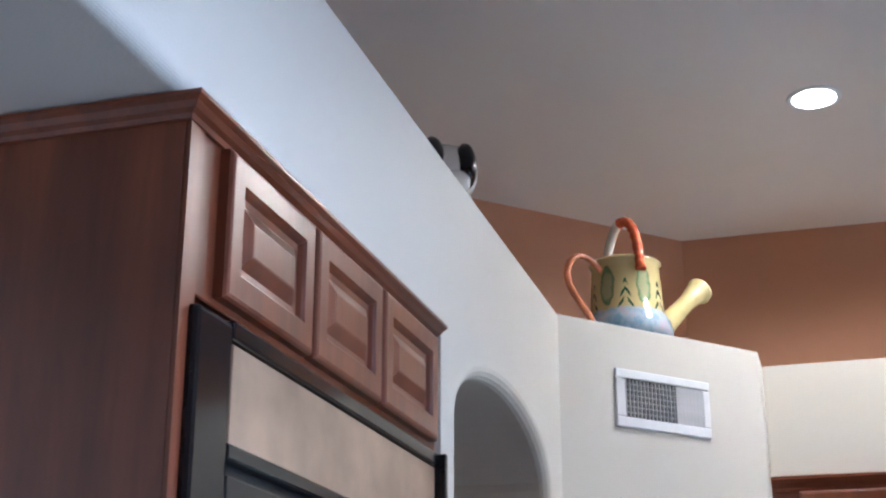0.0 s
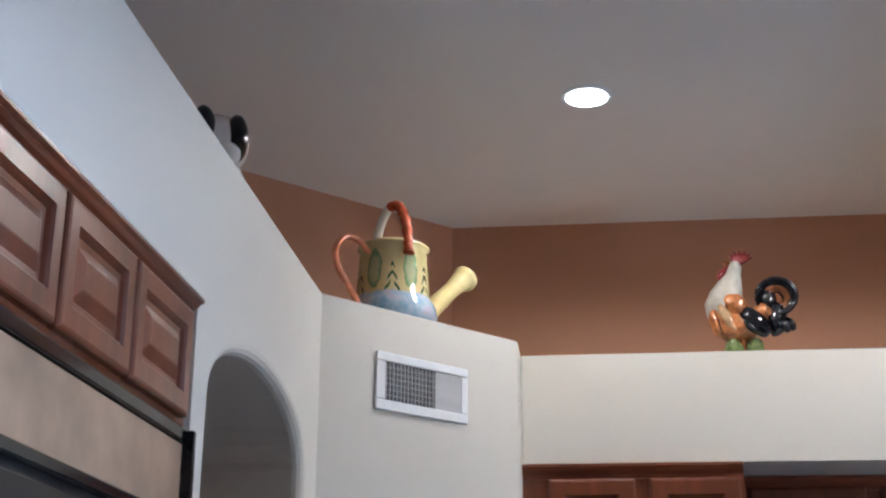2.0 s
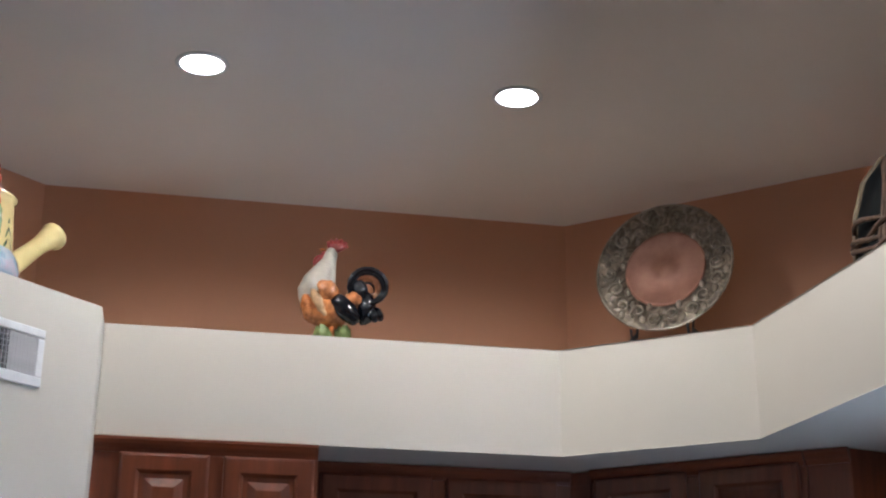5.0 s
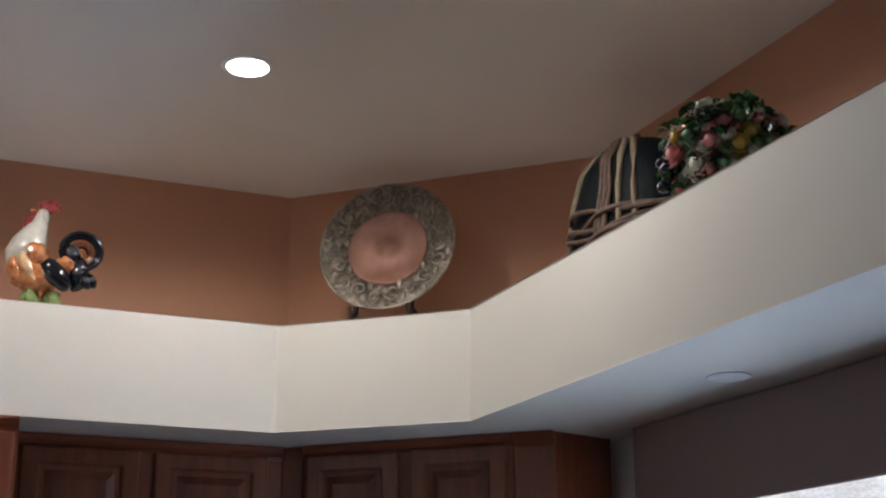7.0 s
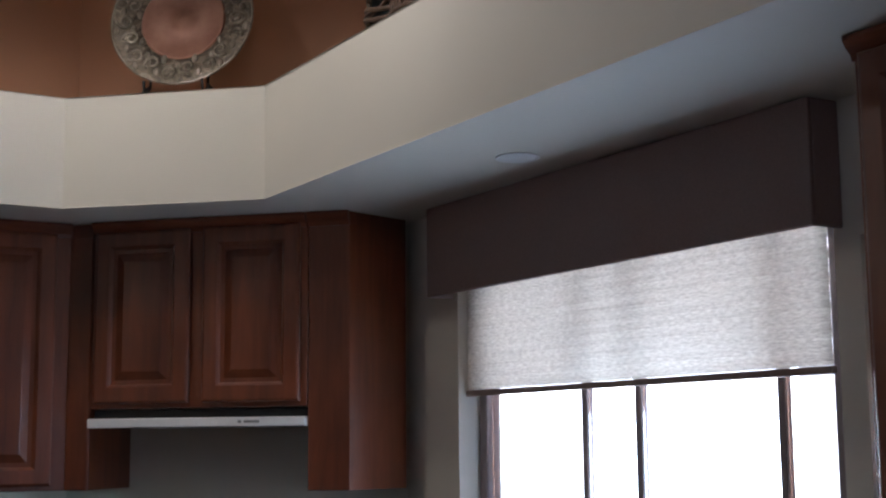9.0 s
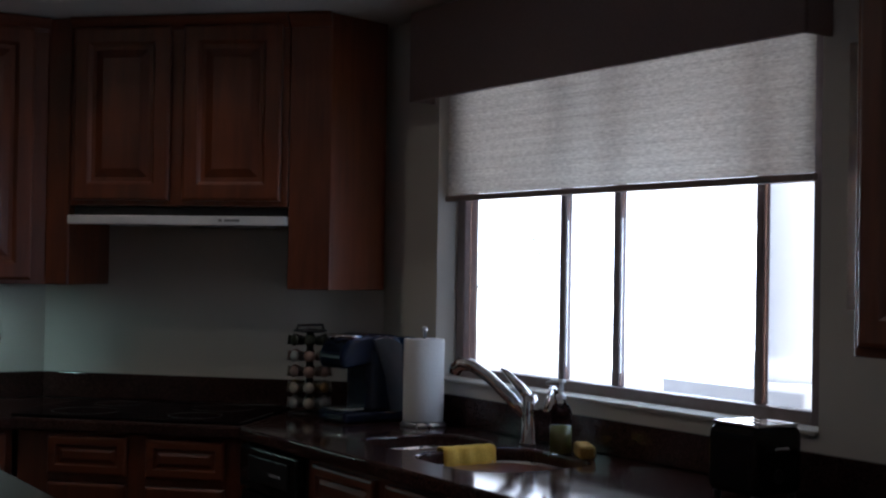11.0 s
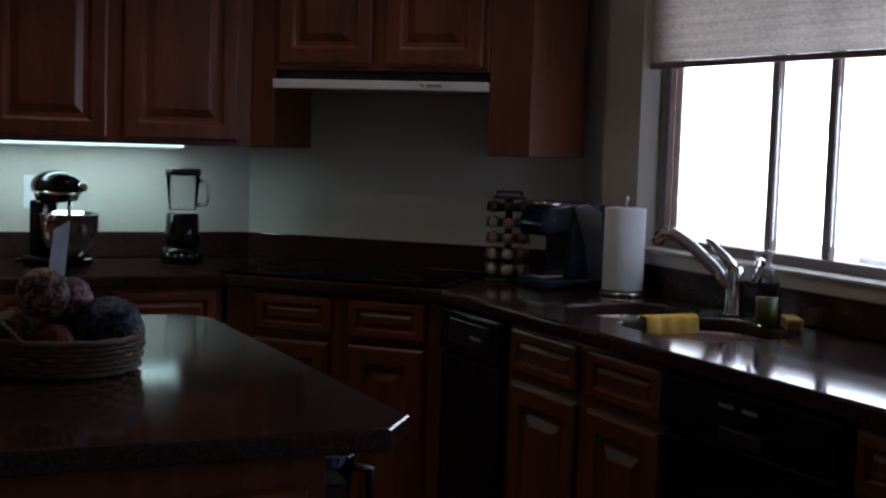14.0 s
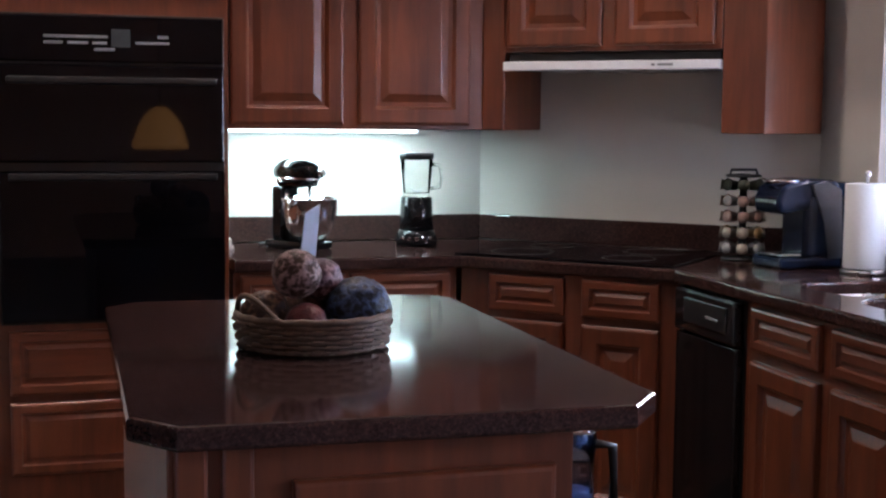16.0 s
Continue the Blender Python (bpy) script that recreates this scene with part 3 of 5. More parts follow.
bs = prism(bmesh.new(), [(T_AB[0] - k * 0.41, Y_A - k), (T_BC[0] - k, T_BC[1] - k * 0.41), (T_BC[0] - .003, T_BC[1] - .001), (T_AB[0] - .001, T_AB[1] - .003)], Z_CT + .001, Z_SP, 0.003, 2)
part("backsplash", bs, M_GRANITE, ct)
bs = prism(bmesh.new(), [(X_C - k, Y_CD + .02), (X_C - .003, Y_CD + .02), (X_C - .003, T_BC[1] - .003), (X_C - k, T_BC[1] - k * .41)], Z_CT + .001, Z_SP, 0.003, 2)
part("backsplash", bs, M_GRANITE, ct)

for b in BOWLS:
    s = thing("sink_bowl", "brushed steel undermount sink bowl", "sink", None, "sink bowls")
    bm = bmesh.new()
    cx = sum(p[0] for p in b) / len(b)
    cy = sum(p[1] for p in b) / len(b)
    rows = []
    for z, f in ((0.880, 0.985), (0.74, 0.97), (0.715, 0.90), (0.71, 0.2)):
        rows.append([bm.verts.new((cx + (x - cx) * f, cy + (y - cy) * f, z)) for x, y in b])
    for ra, rb in zip(rows, rows[1:]):
        for i in range(len(b)):
            bm.faces.new((ra[i], ra[(i + 1) % len(b)], rb[(i + 1) % len(b)], rb[i])).smooth = True
    bm.faces.new(rows[-1])
    bo = part("bowl", bm, M_STEEL, s)
    sm = bo.modifiers.new("thickness", "SOLIDIFY")
    sm.thickness = 0.002
    sm.offset = 1

ck = thing("cooktop", "black glass electric cooktop set in the granite", "cooktop", pose(1.622, 3.588, 0, 0, 0, -45))
part("glass", boxes((-0.38, 0.38, -0.26, 0.25, Z_CT + .001, Z_CT + .007), bev=0.003), M_BLACKG, ck)
M_RING = plain("burner_print", (0.06, 0.055, 0.05), 0.2)
for bx, by, br in ((-0.20, -0.11, 0.105), (0.18, -0.12, 0.085), (-0.2, 0.13, 0.08), (0.18, 0.12, 0.105)):
    bm = tube(bmesh.new(), [(bx + br * math.cos(a * math.pi / 16), by + br * math.sin(a * math.pi / 16), Z_CT + .0068) for a in range(32)], 0.0012, 6, True)
    part("burner_ring", bm, M_RING, ck)

# ---- island ----
isl = thing("kitchen_island", "kitchen island with brown wood base and polished granite top", "kitchen island")
itop = [(0.055, 1.365), (0.775, 1.345), (0.850, 1.440), (0.858, 2.650), (0.800, 2.735), (0.080, 2.735), (0.005, 2.660), (-0.012, 1.455)]
part("worktop", slab(itop, (), 0.876, Z_CT), M_GRANITE, isl, "polished brown granite top with clipped corners")
part("base", boxes((0.045, 0.700, 1.430, 2.66, 0.10, 0.8745), bev=0.003), M_WOOD, isl)
bm = bmesh.new()
loft_rect(bm, 0.43, 0.66, [(i, d) for i, d in DOOR], 0.15, 0.0)
pn = part("end_panel", bm, M_WOOD, isl)
pn.location = (0.235, 1.430, 0)
for px in (0.055, 0.125):
    part("corner_post", boxes((px, px + .05, 1.412, 1.429, 0.10, 0.872), bev=0.006), M_WOOD, isl)
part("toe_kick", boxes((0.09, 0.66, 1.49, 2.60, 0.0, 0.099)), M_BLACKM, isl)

# ---- refrigerator wall: cabinets over the refrigerator ----
MF = pose(-0.800, 0.646, 0, 0, 0, 90)      # x runs along +y, depth into -x
fcab = thing("refrigerator_cabinet", "brown wood cabinet with three small doors over the refrigerator", "cabinet", MF)
part("body", boxes((0.0, 1.045, 0.0, 0.72, 1.962, Z_LB - .003), bev=0.002, seg=1), M_WOOD, fcab)
part("side_panel", boxes((-0.018, -0.0005, 0.002, 0.72, 0.0, Z_LB - .003), bev=0.002, seg=1), M_WOOD, fcab, "dark brown wood side panel")
part("stile", boxes((-0.018, 0.020, -0.004, 0.0015, 0.0, Z_LB - .004)), M_WOOD, fcab)
for u, dw in ((0.074, 0.296), (0.382, 0.298), (0.692, 0.315)):
    front("door", u, 1.972, dw, 0.203, fcab, [(i * 0.75, d) for i, d in DOOR])
bm = bmesh.new()
prof = [(0.0, -0.030), (0.006, -0.030), (0.009, -0.024), (0.016, -0.020), (0.022, -0.013), (0.030, -0.009), (0.030, -0.003), (0.0, -0.003)]
rows = [[bm.verts.new(c) for c in ((1.030, -o, Z_LB + h), (-0.018 - o, -o, Z_LB + h), (-0.018 - o, 0.72, Z_LB + h))] for o, h in prof]
for a, b in zip(rows, rows[1:] + rows[:1]):
    for i in range(2):
        bm.faces.new((a[i], a[i + 1], b[i + 1], b[i]))
bm.faces.new([q[0] for q in rows])
bm.faces.new([q[2] for q in rows[::-1]])
part("crown_moulding", bm, M_WOODX, fcab)

rf = thing("refrigerator", "built-in refrigerator with black frame and pale wood panels", "refrigerator", MF)
part("body", boxes((0.048, 1.040, 0.005, 0.70, 0.02, 1.955), bev=0.003), M_BLACKM, rf)
part("top_panel", boxes((0.128, 1.020, -0.008, 0.004, 1.797, 1.926), bev=0.002), M_PALE, rf, "pale wood insert panel")
bm = bmesh.new()
box(bm, 0.110, 1.026, -0.016, 0.004, 1.928, 1.952, bev=0.003)
box(bm, 0.110, 1.026, -0.016, 0.004, 1.775, 1.795, bev=0.003)
part("trim_frame", bm, M_BLACK, rf, "black metal trim")
part("edge_pillar", boxes((0.006, 0.108, -0.018, 0.004, 0.10, 1.946), bev=0.008), M_BLACK, rf, "black rounded edge trim")
part("door_panel", boxes((0.128, 1.020, -0.008, 0.004, 0.25, 1.758), bev=0.002), M_BLACKM, rf, "dark lower door panel")
part("edge_pillar", boxes((1.022, 1.038, -0.028, -0.001, 0.10, 1.952), bev=0.002), M_BLACK, rf)

# ---- window over the sink ----
win = thing("window_1", "wide window with dark frame and four panes over the sink", "window", None, "", "structure")
XF0, XF1 = 2.405, 2.455
fb = bmesh.new()
for y0, y1, z0, z1 in ((2.975, W_Y1 - .002, W_Z0 + .001, W_Z1 - .001), (W_Y0 + .002, 1.530, W_Z0 + .001, W_Z1 - .001), (1.530, 2.975, W_Z0 + .001, 1.083), (1.530, 2.975, 2.02, W_Z1 - .001)):
    box(fb, XF0, XF1, y0, y1, z0, z1, bev=0.004)
part("window_frame", fb, M_FRAME, win, "dark bronze window frame")
for y0, y1 in ((2.471, 2.499), (2.230, 2.258), (1.699, 1.724)):
    part("mullion", boxes((XF0 + .014, XF1 - .008, y0, y1, 1.0832, 2.0198), bev=0.004), M_FRAME, win)
for y0, y1 in ((2.4992, 2.9748), (2.2582, 2.4708), (1.7242, 2.2298), (1.5302, 1.6988)):
    p = part("pane", boxes((2.428, 2.432, y0, y1, 1.0833, 2.0197)), M_GLASS, win)
    p.visible_shadow = False
part("window_sill", boxes((X_C - .012, XF0 - .001, W_Y0 + .003, W_Y1 - .003, W_Z0 - .002, W_Z0 + .008), bev=0.003), M_WHITE, win, "white painted sill")


def blind_mat():
    m, t, b = nodes("woven_shade_fabric", 0.9)
    n = noise_node(t, 3.0, 6, (1, 14, 75), 0.7)
    r = ramp(t, n.outputs[0], [(0.3, (0.46, 0.39, 0.32)), (0.55, (0.70, 0.63, 0.54)), (0.8, (0.90, 0.85, 0.76))])
    t.links.new(r.outputs[0], b.inputs["Base Color"])
    tr = t.nodes.new("ShaderNodeBsdfTranslucent")
    t.links.new(r.outputs[0], tr.inputs[0])
    mx = t.nodes.new("ShaderNodeMixShader")
    mx.inputs[0].default_value = 0.55
    t.links.new(b.outputs[0], mx.inputs[1])
    t.links.new(tr.outputs[0], mx.inputs[2])
    t.links.new(mx.outputs[0], t.nodes["Material Output"].inputs[0])
    bump(t, b, n.outputs[0], 0.3, 0.002)
    return m


sh = thing("roller_shade", "half-lowered translucent woven fabric shade", "window shade")
bm = bmesh.new()
nz, ny = 44, 6
gr = [[bm.verts.new((2.366 + 0.0007 * math.sin(j * 1.9) + 0.001 * math.sin(i * 2.3 + j), 1.492 + (3.022 - 1.492) * i / ny, 1.632 + (2.04 - 1.632) * j / nz)) for i in range(ny + 1)] for j in range(nz + 1)]
for j in range(nz):
    for i in range(ny):
        bm.faces.new((gr[j][i], gr[j][i + 1], gr[j + 1][i + 1], gr[j + 1][i]))
part("fabric", bm, blind_mat(), sh)
part("bottom_rail", boxes((2.358, 2.376, 1.490, 3.024, 1.612, 1.631), bev=0.004), plain("shade_rail", (0.26, 0.19, 0.16), 0.6), sh, "brown bottom rail")
part("roller", tube(bmesh.new(), [(2.366, 1.492, 2.04), (2.366, 3.022, 2.04)], 0.018, 12), M_WHITEP, sh)
vl = thing("valance", "brown fabric-covered box valance over the window", "valance")
part("front_board", boxes((2.235, 2.247, 1.410, 3.055, 1.925, Z_SO - .004), bev=0.004), M_VALANCE, vl)
part("return", boxes((2.2472, X_C - .002, 1.410, 1.422, 1.926, Z_SO - .004), bev=0.002), M_VALANCE, vl)
part("return", boxes((2.2472, X_C - .002, 3.043, 3.055, 1.926, Z_SO - .004), bev=0.002), M_VALANCE, vl)
part("top_board", boxes((2.2472, X_C - .002, 1.4222, 3.0428, 2.12, 2.135)), M_VALANCE, vl)

# second window beside it, and the wall cabinet in front of its far end
w2 = thing("window_2", "narrow window with a half-lowered shade beside the wall cabinet", "window", None, "", "structure")
fb = bmesh.new()
for y0, y1, z0, z1 in ((Y_CD + .0615, Y_CD + .085, 1.3265, 1.9035), (Y_CD + .43, Y_CD + .4535, 1.3265, 1.9035), (Y_CD + .0852, Y_CD + .4298, 1.3265, 1.352), (Y_CD + .0852, Y_CD + .4298, 1.88, 1.9035)):
    box(fb, XF0, XF1, y0, y1, z0, z1, bev=0.003)
part("window_frame", fb, M_FRAME, w2)
p = part("pane", boxes((2.428, 2.432, Y_CD + .0853, Y_CD + .4297, 1.3523, 1.8797)), M_GLASS, w2)
p.visible_shadow = False
part("shade", boxes((2.352, 2.356, Y_CD + .063, Y_CD + .452, 1.62, 1.903)), blind_mat(), w2, "half-lowered woven shade")
wc = cabinet("wall_cabinet", pose(2.00, 1.065, 0, 0, 0, -90), 0.50, X_C - 2.02 - .003, 1.25, Z_SO - .003, "brown stained wood wall cabinet beside the window", "wall cabinets", [(0, 0), (0.42, 0), (0.20, 0.305), (0, 0.305)])
front("door", 0.02, 1.268, 0.36, 0.91, wc)
crown(wc, 0.0, 0.42)

# downlight in the soffit, off
dl = thing("soffit_downlight", "small unlit white recessed light in the soffit", "ceiling light", pose(2.052, 2.262, Z_SO))
bm = bmesh.new()
lathe(bm, [(0.048, -0.001), (0.058, -0.001), (0.060, -0.003), (0.057, -0.005), (0.051, -0.005), (0.048, -0.003)], 32)
part("trim_ring", bm, M_WHITEP, dl, "white trim ring")
bm = bmesh.new()
lathe(bm, [(0.047, -0.0012), (0.046, -0.004), (0.02, -0.0055), (0.002, -0.006)], 24)
part("lens", bm, M_WHITEP, dl, "unlit frosted lens")
for dx, dy in DOWN:
    d = thing("recessed_light", "round white recessed ceiling light, switched on", "ceiling light", pose(dx, dy, Z_CE), "recessed ceiling lights")
    bm = bmesh.new()
    lathe(bm, [(0.067, -0.001), (0.080, -0.001), (0.081, -0.003), (0.078, -0.006), (0.068, -0.006)], 40)
    part("trim_ring", bm, M_WHITEP, d, "white trim ring")
    bm = bmesh.new()
    lathe(bm, [(0.066, -0.0012), (0.065, -0.006), (0.05, -0.0085), (0.002, -0.010)], 32)
    part("lens", bm, M_LAMP, d, "glowing frosted lens")
sl = thing("under_cabinet_light", "glowing fluorescent strip under the wall cabinet", "light")
part("housing", boxes((0.46, 1.14, 4.02, 4.10, Z_UP - .016, Z_UP - .001), bev=0.003), M_WHITEP, sl)
part("tube", boxes((0.47, 1.13, 4.005, 4.0195, Z_UP - .0085, Z_UP - .0025), bev=0.002), M_TUBE, sl, "glowing tube")

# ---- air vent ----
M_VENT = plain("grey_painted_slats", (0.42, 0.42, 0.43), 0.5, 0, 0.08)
dv = Vector((V_R[0] - V_L[0], V_R[1] - V_L[1])).normalized()
MV = pose(V_L[0], V_L[1], 0, 0, 0, math.degrees(math.atan2(dv.y, dv.x)))
av = thing("air_vent", "white metal air return grille with dark slots", "air vent", MV)
bm = bmesh.new()
x0, x1, z0, z1 = 0.194, 0.546, 2.275, 2.444
box(bm, x0, x1, -0.010, -0.001, z1 - .025, z1, bev=0.003)
box(bm, x0, x1, -0.010, -0.001, z0, z0 + .030, bev=0.003)
box(bm, x0, x0 + .034, -0.0098, -0.0012, z0 + .0302, z1 - .0282, bev=0.003)
box(bm, x1 - .026, x1, -0.0098, -0.0012, z0 + .0302, z1 - .0282, bev=0.003)
part("frame", bm, M_WHITEP, av, "white painted frame")
# Thin black sheet paints the shade inside the duct.
part("backing", boxes((x0 + .03, x1 - .02, -0.0015, -0.0005, z0 + .025, z1 - .025)), M_BLACKM, av, "black sheet standing in for the shaded duct")
sl_me = None
for i in range(22):
    u = x0 + .038 + i * 0.0137
    if sl_me is None:
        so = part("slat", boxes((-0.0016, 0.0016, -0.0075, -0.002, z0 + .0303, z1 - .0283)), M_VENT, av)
        sl_me = so.data
    else:
        so = new("slat", sl_me)
        so.parent = av
    so.location.x = u
    if i > 13:
        so.scale.x = 4.2
for i in range(6):
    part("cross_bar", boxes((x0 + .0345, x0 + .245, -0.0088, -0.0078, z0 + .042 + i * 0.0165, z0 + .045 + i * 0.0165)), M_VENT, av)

# ---- things on the plant shelf ----
M_GLZW = plain("white_glaze", (0.72, 0.69, 0.63), 0.12, 0, 0.06)
M_GLZY = plain("yellow_glaze", (0.64, 0.54, 0.25), 0.12, 0, 0.1, 12)
M_GLZR = plain("orange_red_glaze", (0.62, 0.13, 0.05), 0.15, 0, 0.25, 40)
M_GLZB = plain("black_glaze", (0.006, 0.007, 0.010), 0.10, 0, 0.2)
M_GLZRED = plain("red_glaze", (0.22, 0.018, 0.018), 0.28, 0, 0.2)
M_GLZO = plain("amber_glaze", (0.40, 0.15, 0.05), 0.15, 0, 0.65, 40)
M_GLZG = plain("green_glaze", (0.17, 0.22, 0.08), 0.2, 0, 0.5, 30)


def mth(t, op, a, b=0.0, clamp=False):
    n = t.nodes.new("ShaderNodeMath")
    n.operation = op
    n.use_clamp = clamp
    for k, v in enumerate((a, b)):
        if isinstance(v, (int, float)):
            n.inputs[k].default_value = v
        else:
            t.links.new(v, n.inputs[k])
    return n.outputs[0]


def can_glaze():
    """Painted garden scene: blue band below, yellow ground with green urns and fir twigs above."""
    m, t, b = nodes("painted_garden_glaze", 0.12)
    c = t.nodes.new("ShaderNodeTexCoord")
    sp = t.nodes.new("ShaderNodeSeparateXYZ")
    t.links.new(c.outputs["Object"], sp.inputs[0])
    z = sp.outputs["Z"]
    n1 = noise_node(t, 38, 4)
    n2 = noise_node(t, 22, 3)
    wob = mth(t, "SUBTRACT", n1.outputs[0], 0.5)
    ang = mth(t, "ARCTAN2", sp.outputs["Y"], sp.outputs["X"])
    u = mth(t, "FRACT", mth(t, "ADD", mth(t, "MULTIPLY", ang, 6 / (2 * math.pi)), 10.025))
    du = mth(t, "DIVIDE", mth(t, "SUBTRACT", u, 0.28), 0.20)
    dz = mth(t, "DIVIDE", mth(t, "SUBTRACT", z, 0.158), 0.062)
    d = mth(t, "ADD", mth(t, "MULTIPLY", du, du), mth(t, "MULTIPLY", dz, dz))
    d = mth(t, "ADD", d, mth(t, "MULTIPLY", wob, 1.6))
    urn = ramp(t, mth(t, "MULTIPLY", d, 0.5), [(0.20, (0.40, 0.42, 0.22)), (0.32, (0.24, 0.36, 0.17)), (0.50, (0.12, 0.23, 0.10)), (0.62, (0.58, 0.48, 0.22))])
    v = mth(t, "ABSOLUTE", mth(t, "SUBTRACT", u, 0.78))
    w = mth(t, "FRACT", mth(t, "MULTIPLY", mth(t, "ADD", mth(t, "ADD", z, mth(t, "MULTIPLY", v, 0.16)), mth(t, "MULTIPLY", wob, 0.012)), 36))
    stripe = mth(t, "LESS_THAN", w, 0.48)
    spread = mth(t, "LESS_THAN", v, mth(t, "MULTIPLY", mth(t, "SUBTRACT", 0.192, z), 1.9))
    gap = mth(t, "GREATER_THAN", v, mth(t, "MULTIPLY", mth(t, "SUBTRACT", 0.140, z), 1.6))
    tree = mth(t, "MULTIPLY", mth(t, "MULTIPLY", stripe, spread), gap)
    leaf = mixc(t, tree, urn.outputs[0], (0.035, 0.10, 0.05))
    blue = ramp(t, n2.outputs[0], [(0.35, (0.22, 0.38, 0.52)), (0.55, (0.44, 0.52, 0.60)), (0.75, (0.55, 0.44, 0.52))])
    low = ramp(t, mth(t, "ADD", z, mth(t, "MULTIPLY", wob, 0.03)), [(0.080, (0, 0, 0)), (0.088, (1, 1, 1))])
    high = ramp(t, z, [(0.226, (0, 0, 0)), (0.230, (1, 1, 1))])
    c1 = mixc(t, low.outputs[0], blue.outputs[0], leaf)
    c2 = mixc(t, high.outputs[0], c1, (0.60, 0.50, 0.24))
    t.links.new(c2, b.inputs["Base Color"])
    b.inputs["Coat Weight"].default_value = 0.6
    b.inputs["Coat Roughness"].default_value = 0.05
    return m


def watering_can():
    w = thing("watering_can", "glazed ceramic watering can painted with garden plants", "watering can", MV @ pose(0.374, 0.145, Z_LE, 0, 0, 4))
    bm = bmesh.new()
    lathe(bm, [(0.122, 0.0), (0.137, 0.006), (0.139, 0.03), (0.133, 0.058), (0.116, 0.086), (0.110, 0.16), (0.104, 0.235), (0.111, 0.243), (0.113, 0.250), (0.107, 0.256), (0.095, 0.252), (0.092, 0.24), (0.088, 0.20)], 40)
    part("body", bm, can_glaze(), w, "yellow and blue body with painted leaves")
    bm = bmesh.new()
    pts, rr = [], []
    for i in range(9):
        f = i / 8
        pts.append((0.105 + 0.195 * f, -0.01, 0.042 + 0.178 * f))
        rr.append(0.036 - 0.012 * f + (0.012 * max(0, f - 0.75) / 0.25))
    pts += [(0.308, -0.01, 0.2235), (0.316, -0.01, 0.2305)]
    rr += [0.044, 0.043]
    tube(bm, pts, rr, 20)
    part("spout", bm, M_GLZY, w, "yellow spout with a flared rose")
    bm = bmesh.new()
    pts = [(-0.100, 0, 0.215), (-0.150, 0, 0.250), (-0.205, 0, 0.246), (-0.243, 0, 0.198), (-0.230, 0, 0.140), (-0.185, 0, 0.095), (-0.150, 0, 0.060), (-0.135, 0, 0.02)]
    for _ in range(2):
        pts = [pts[0]] + [tuple(u + (v - u) * f for u, v in zip(p, q)) for p, q in zip(pts, pts[1:]) for f in (0.25, 0.75)] + [pts[-1]]
    tube(bm, pts, [0.0088 + 0.0022 * i / len(pts) for i in range(len(pts))], 12)
    part("side_handle", bm, plain("orange_glaze", (0.60, 0.22, 0.11), 0.15, 0, 0.4, 14), w, "orange side handle")
    bm = bmesh.new()
    arch = [(-0.015 - 0.020 * math.cos(a), -0.006 - 0.094 * math.cos(a), 0.240 + 0.150 * math.sin(a)) for a in [math.pi * i / 24 for i in range(25)]]
    red = [(-0.036, -0.107, 0.205), (-0.036, -0.104, 0.225)] + arch[:14]
    tube(bm, [tuple(u + (v - u) * f for u, v in zip(p, q)) for p, q in zip(red, red[1:]) for f in (0, 0.5)], [0.0138 + 0.0030 * (1 if i % 4 < 2 else 0) for i in range(2 * len(red) - 2)], 12)
    part("hoop_handle", bm, M_GLZR, w, "red ribbed half of the hoop handle")
    bm = tube(bmesh.new(), arch[13:], 0.0142, 12)
    part("hoop_handle", bm, M_GLZW, w, "white half of the hoop handle")
    bm = bmesh.new()
    blob(bm, (0.030, 0.006, 0.252), (0.070, 0.078, 0.042), 28, 14)
    part("half_cover", bm, M_GLZY, w, "yellow domed cover over half of the opening")


watering_can()


def ribbon(bm, pts, w, th, mat):
    n0 = len(bm.faces)
    tube(bm, pts, [w] * len(pts), 10)
    bm.faces.ensure_lookup_table()
    for f in bm.faces[n0:]:
        f.material_index = mat


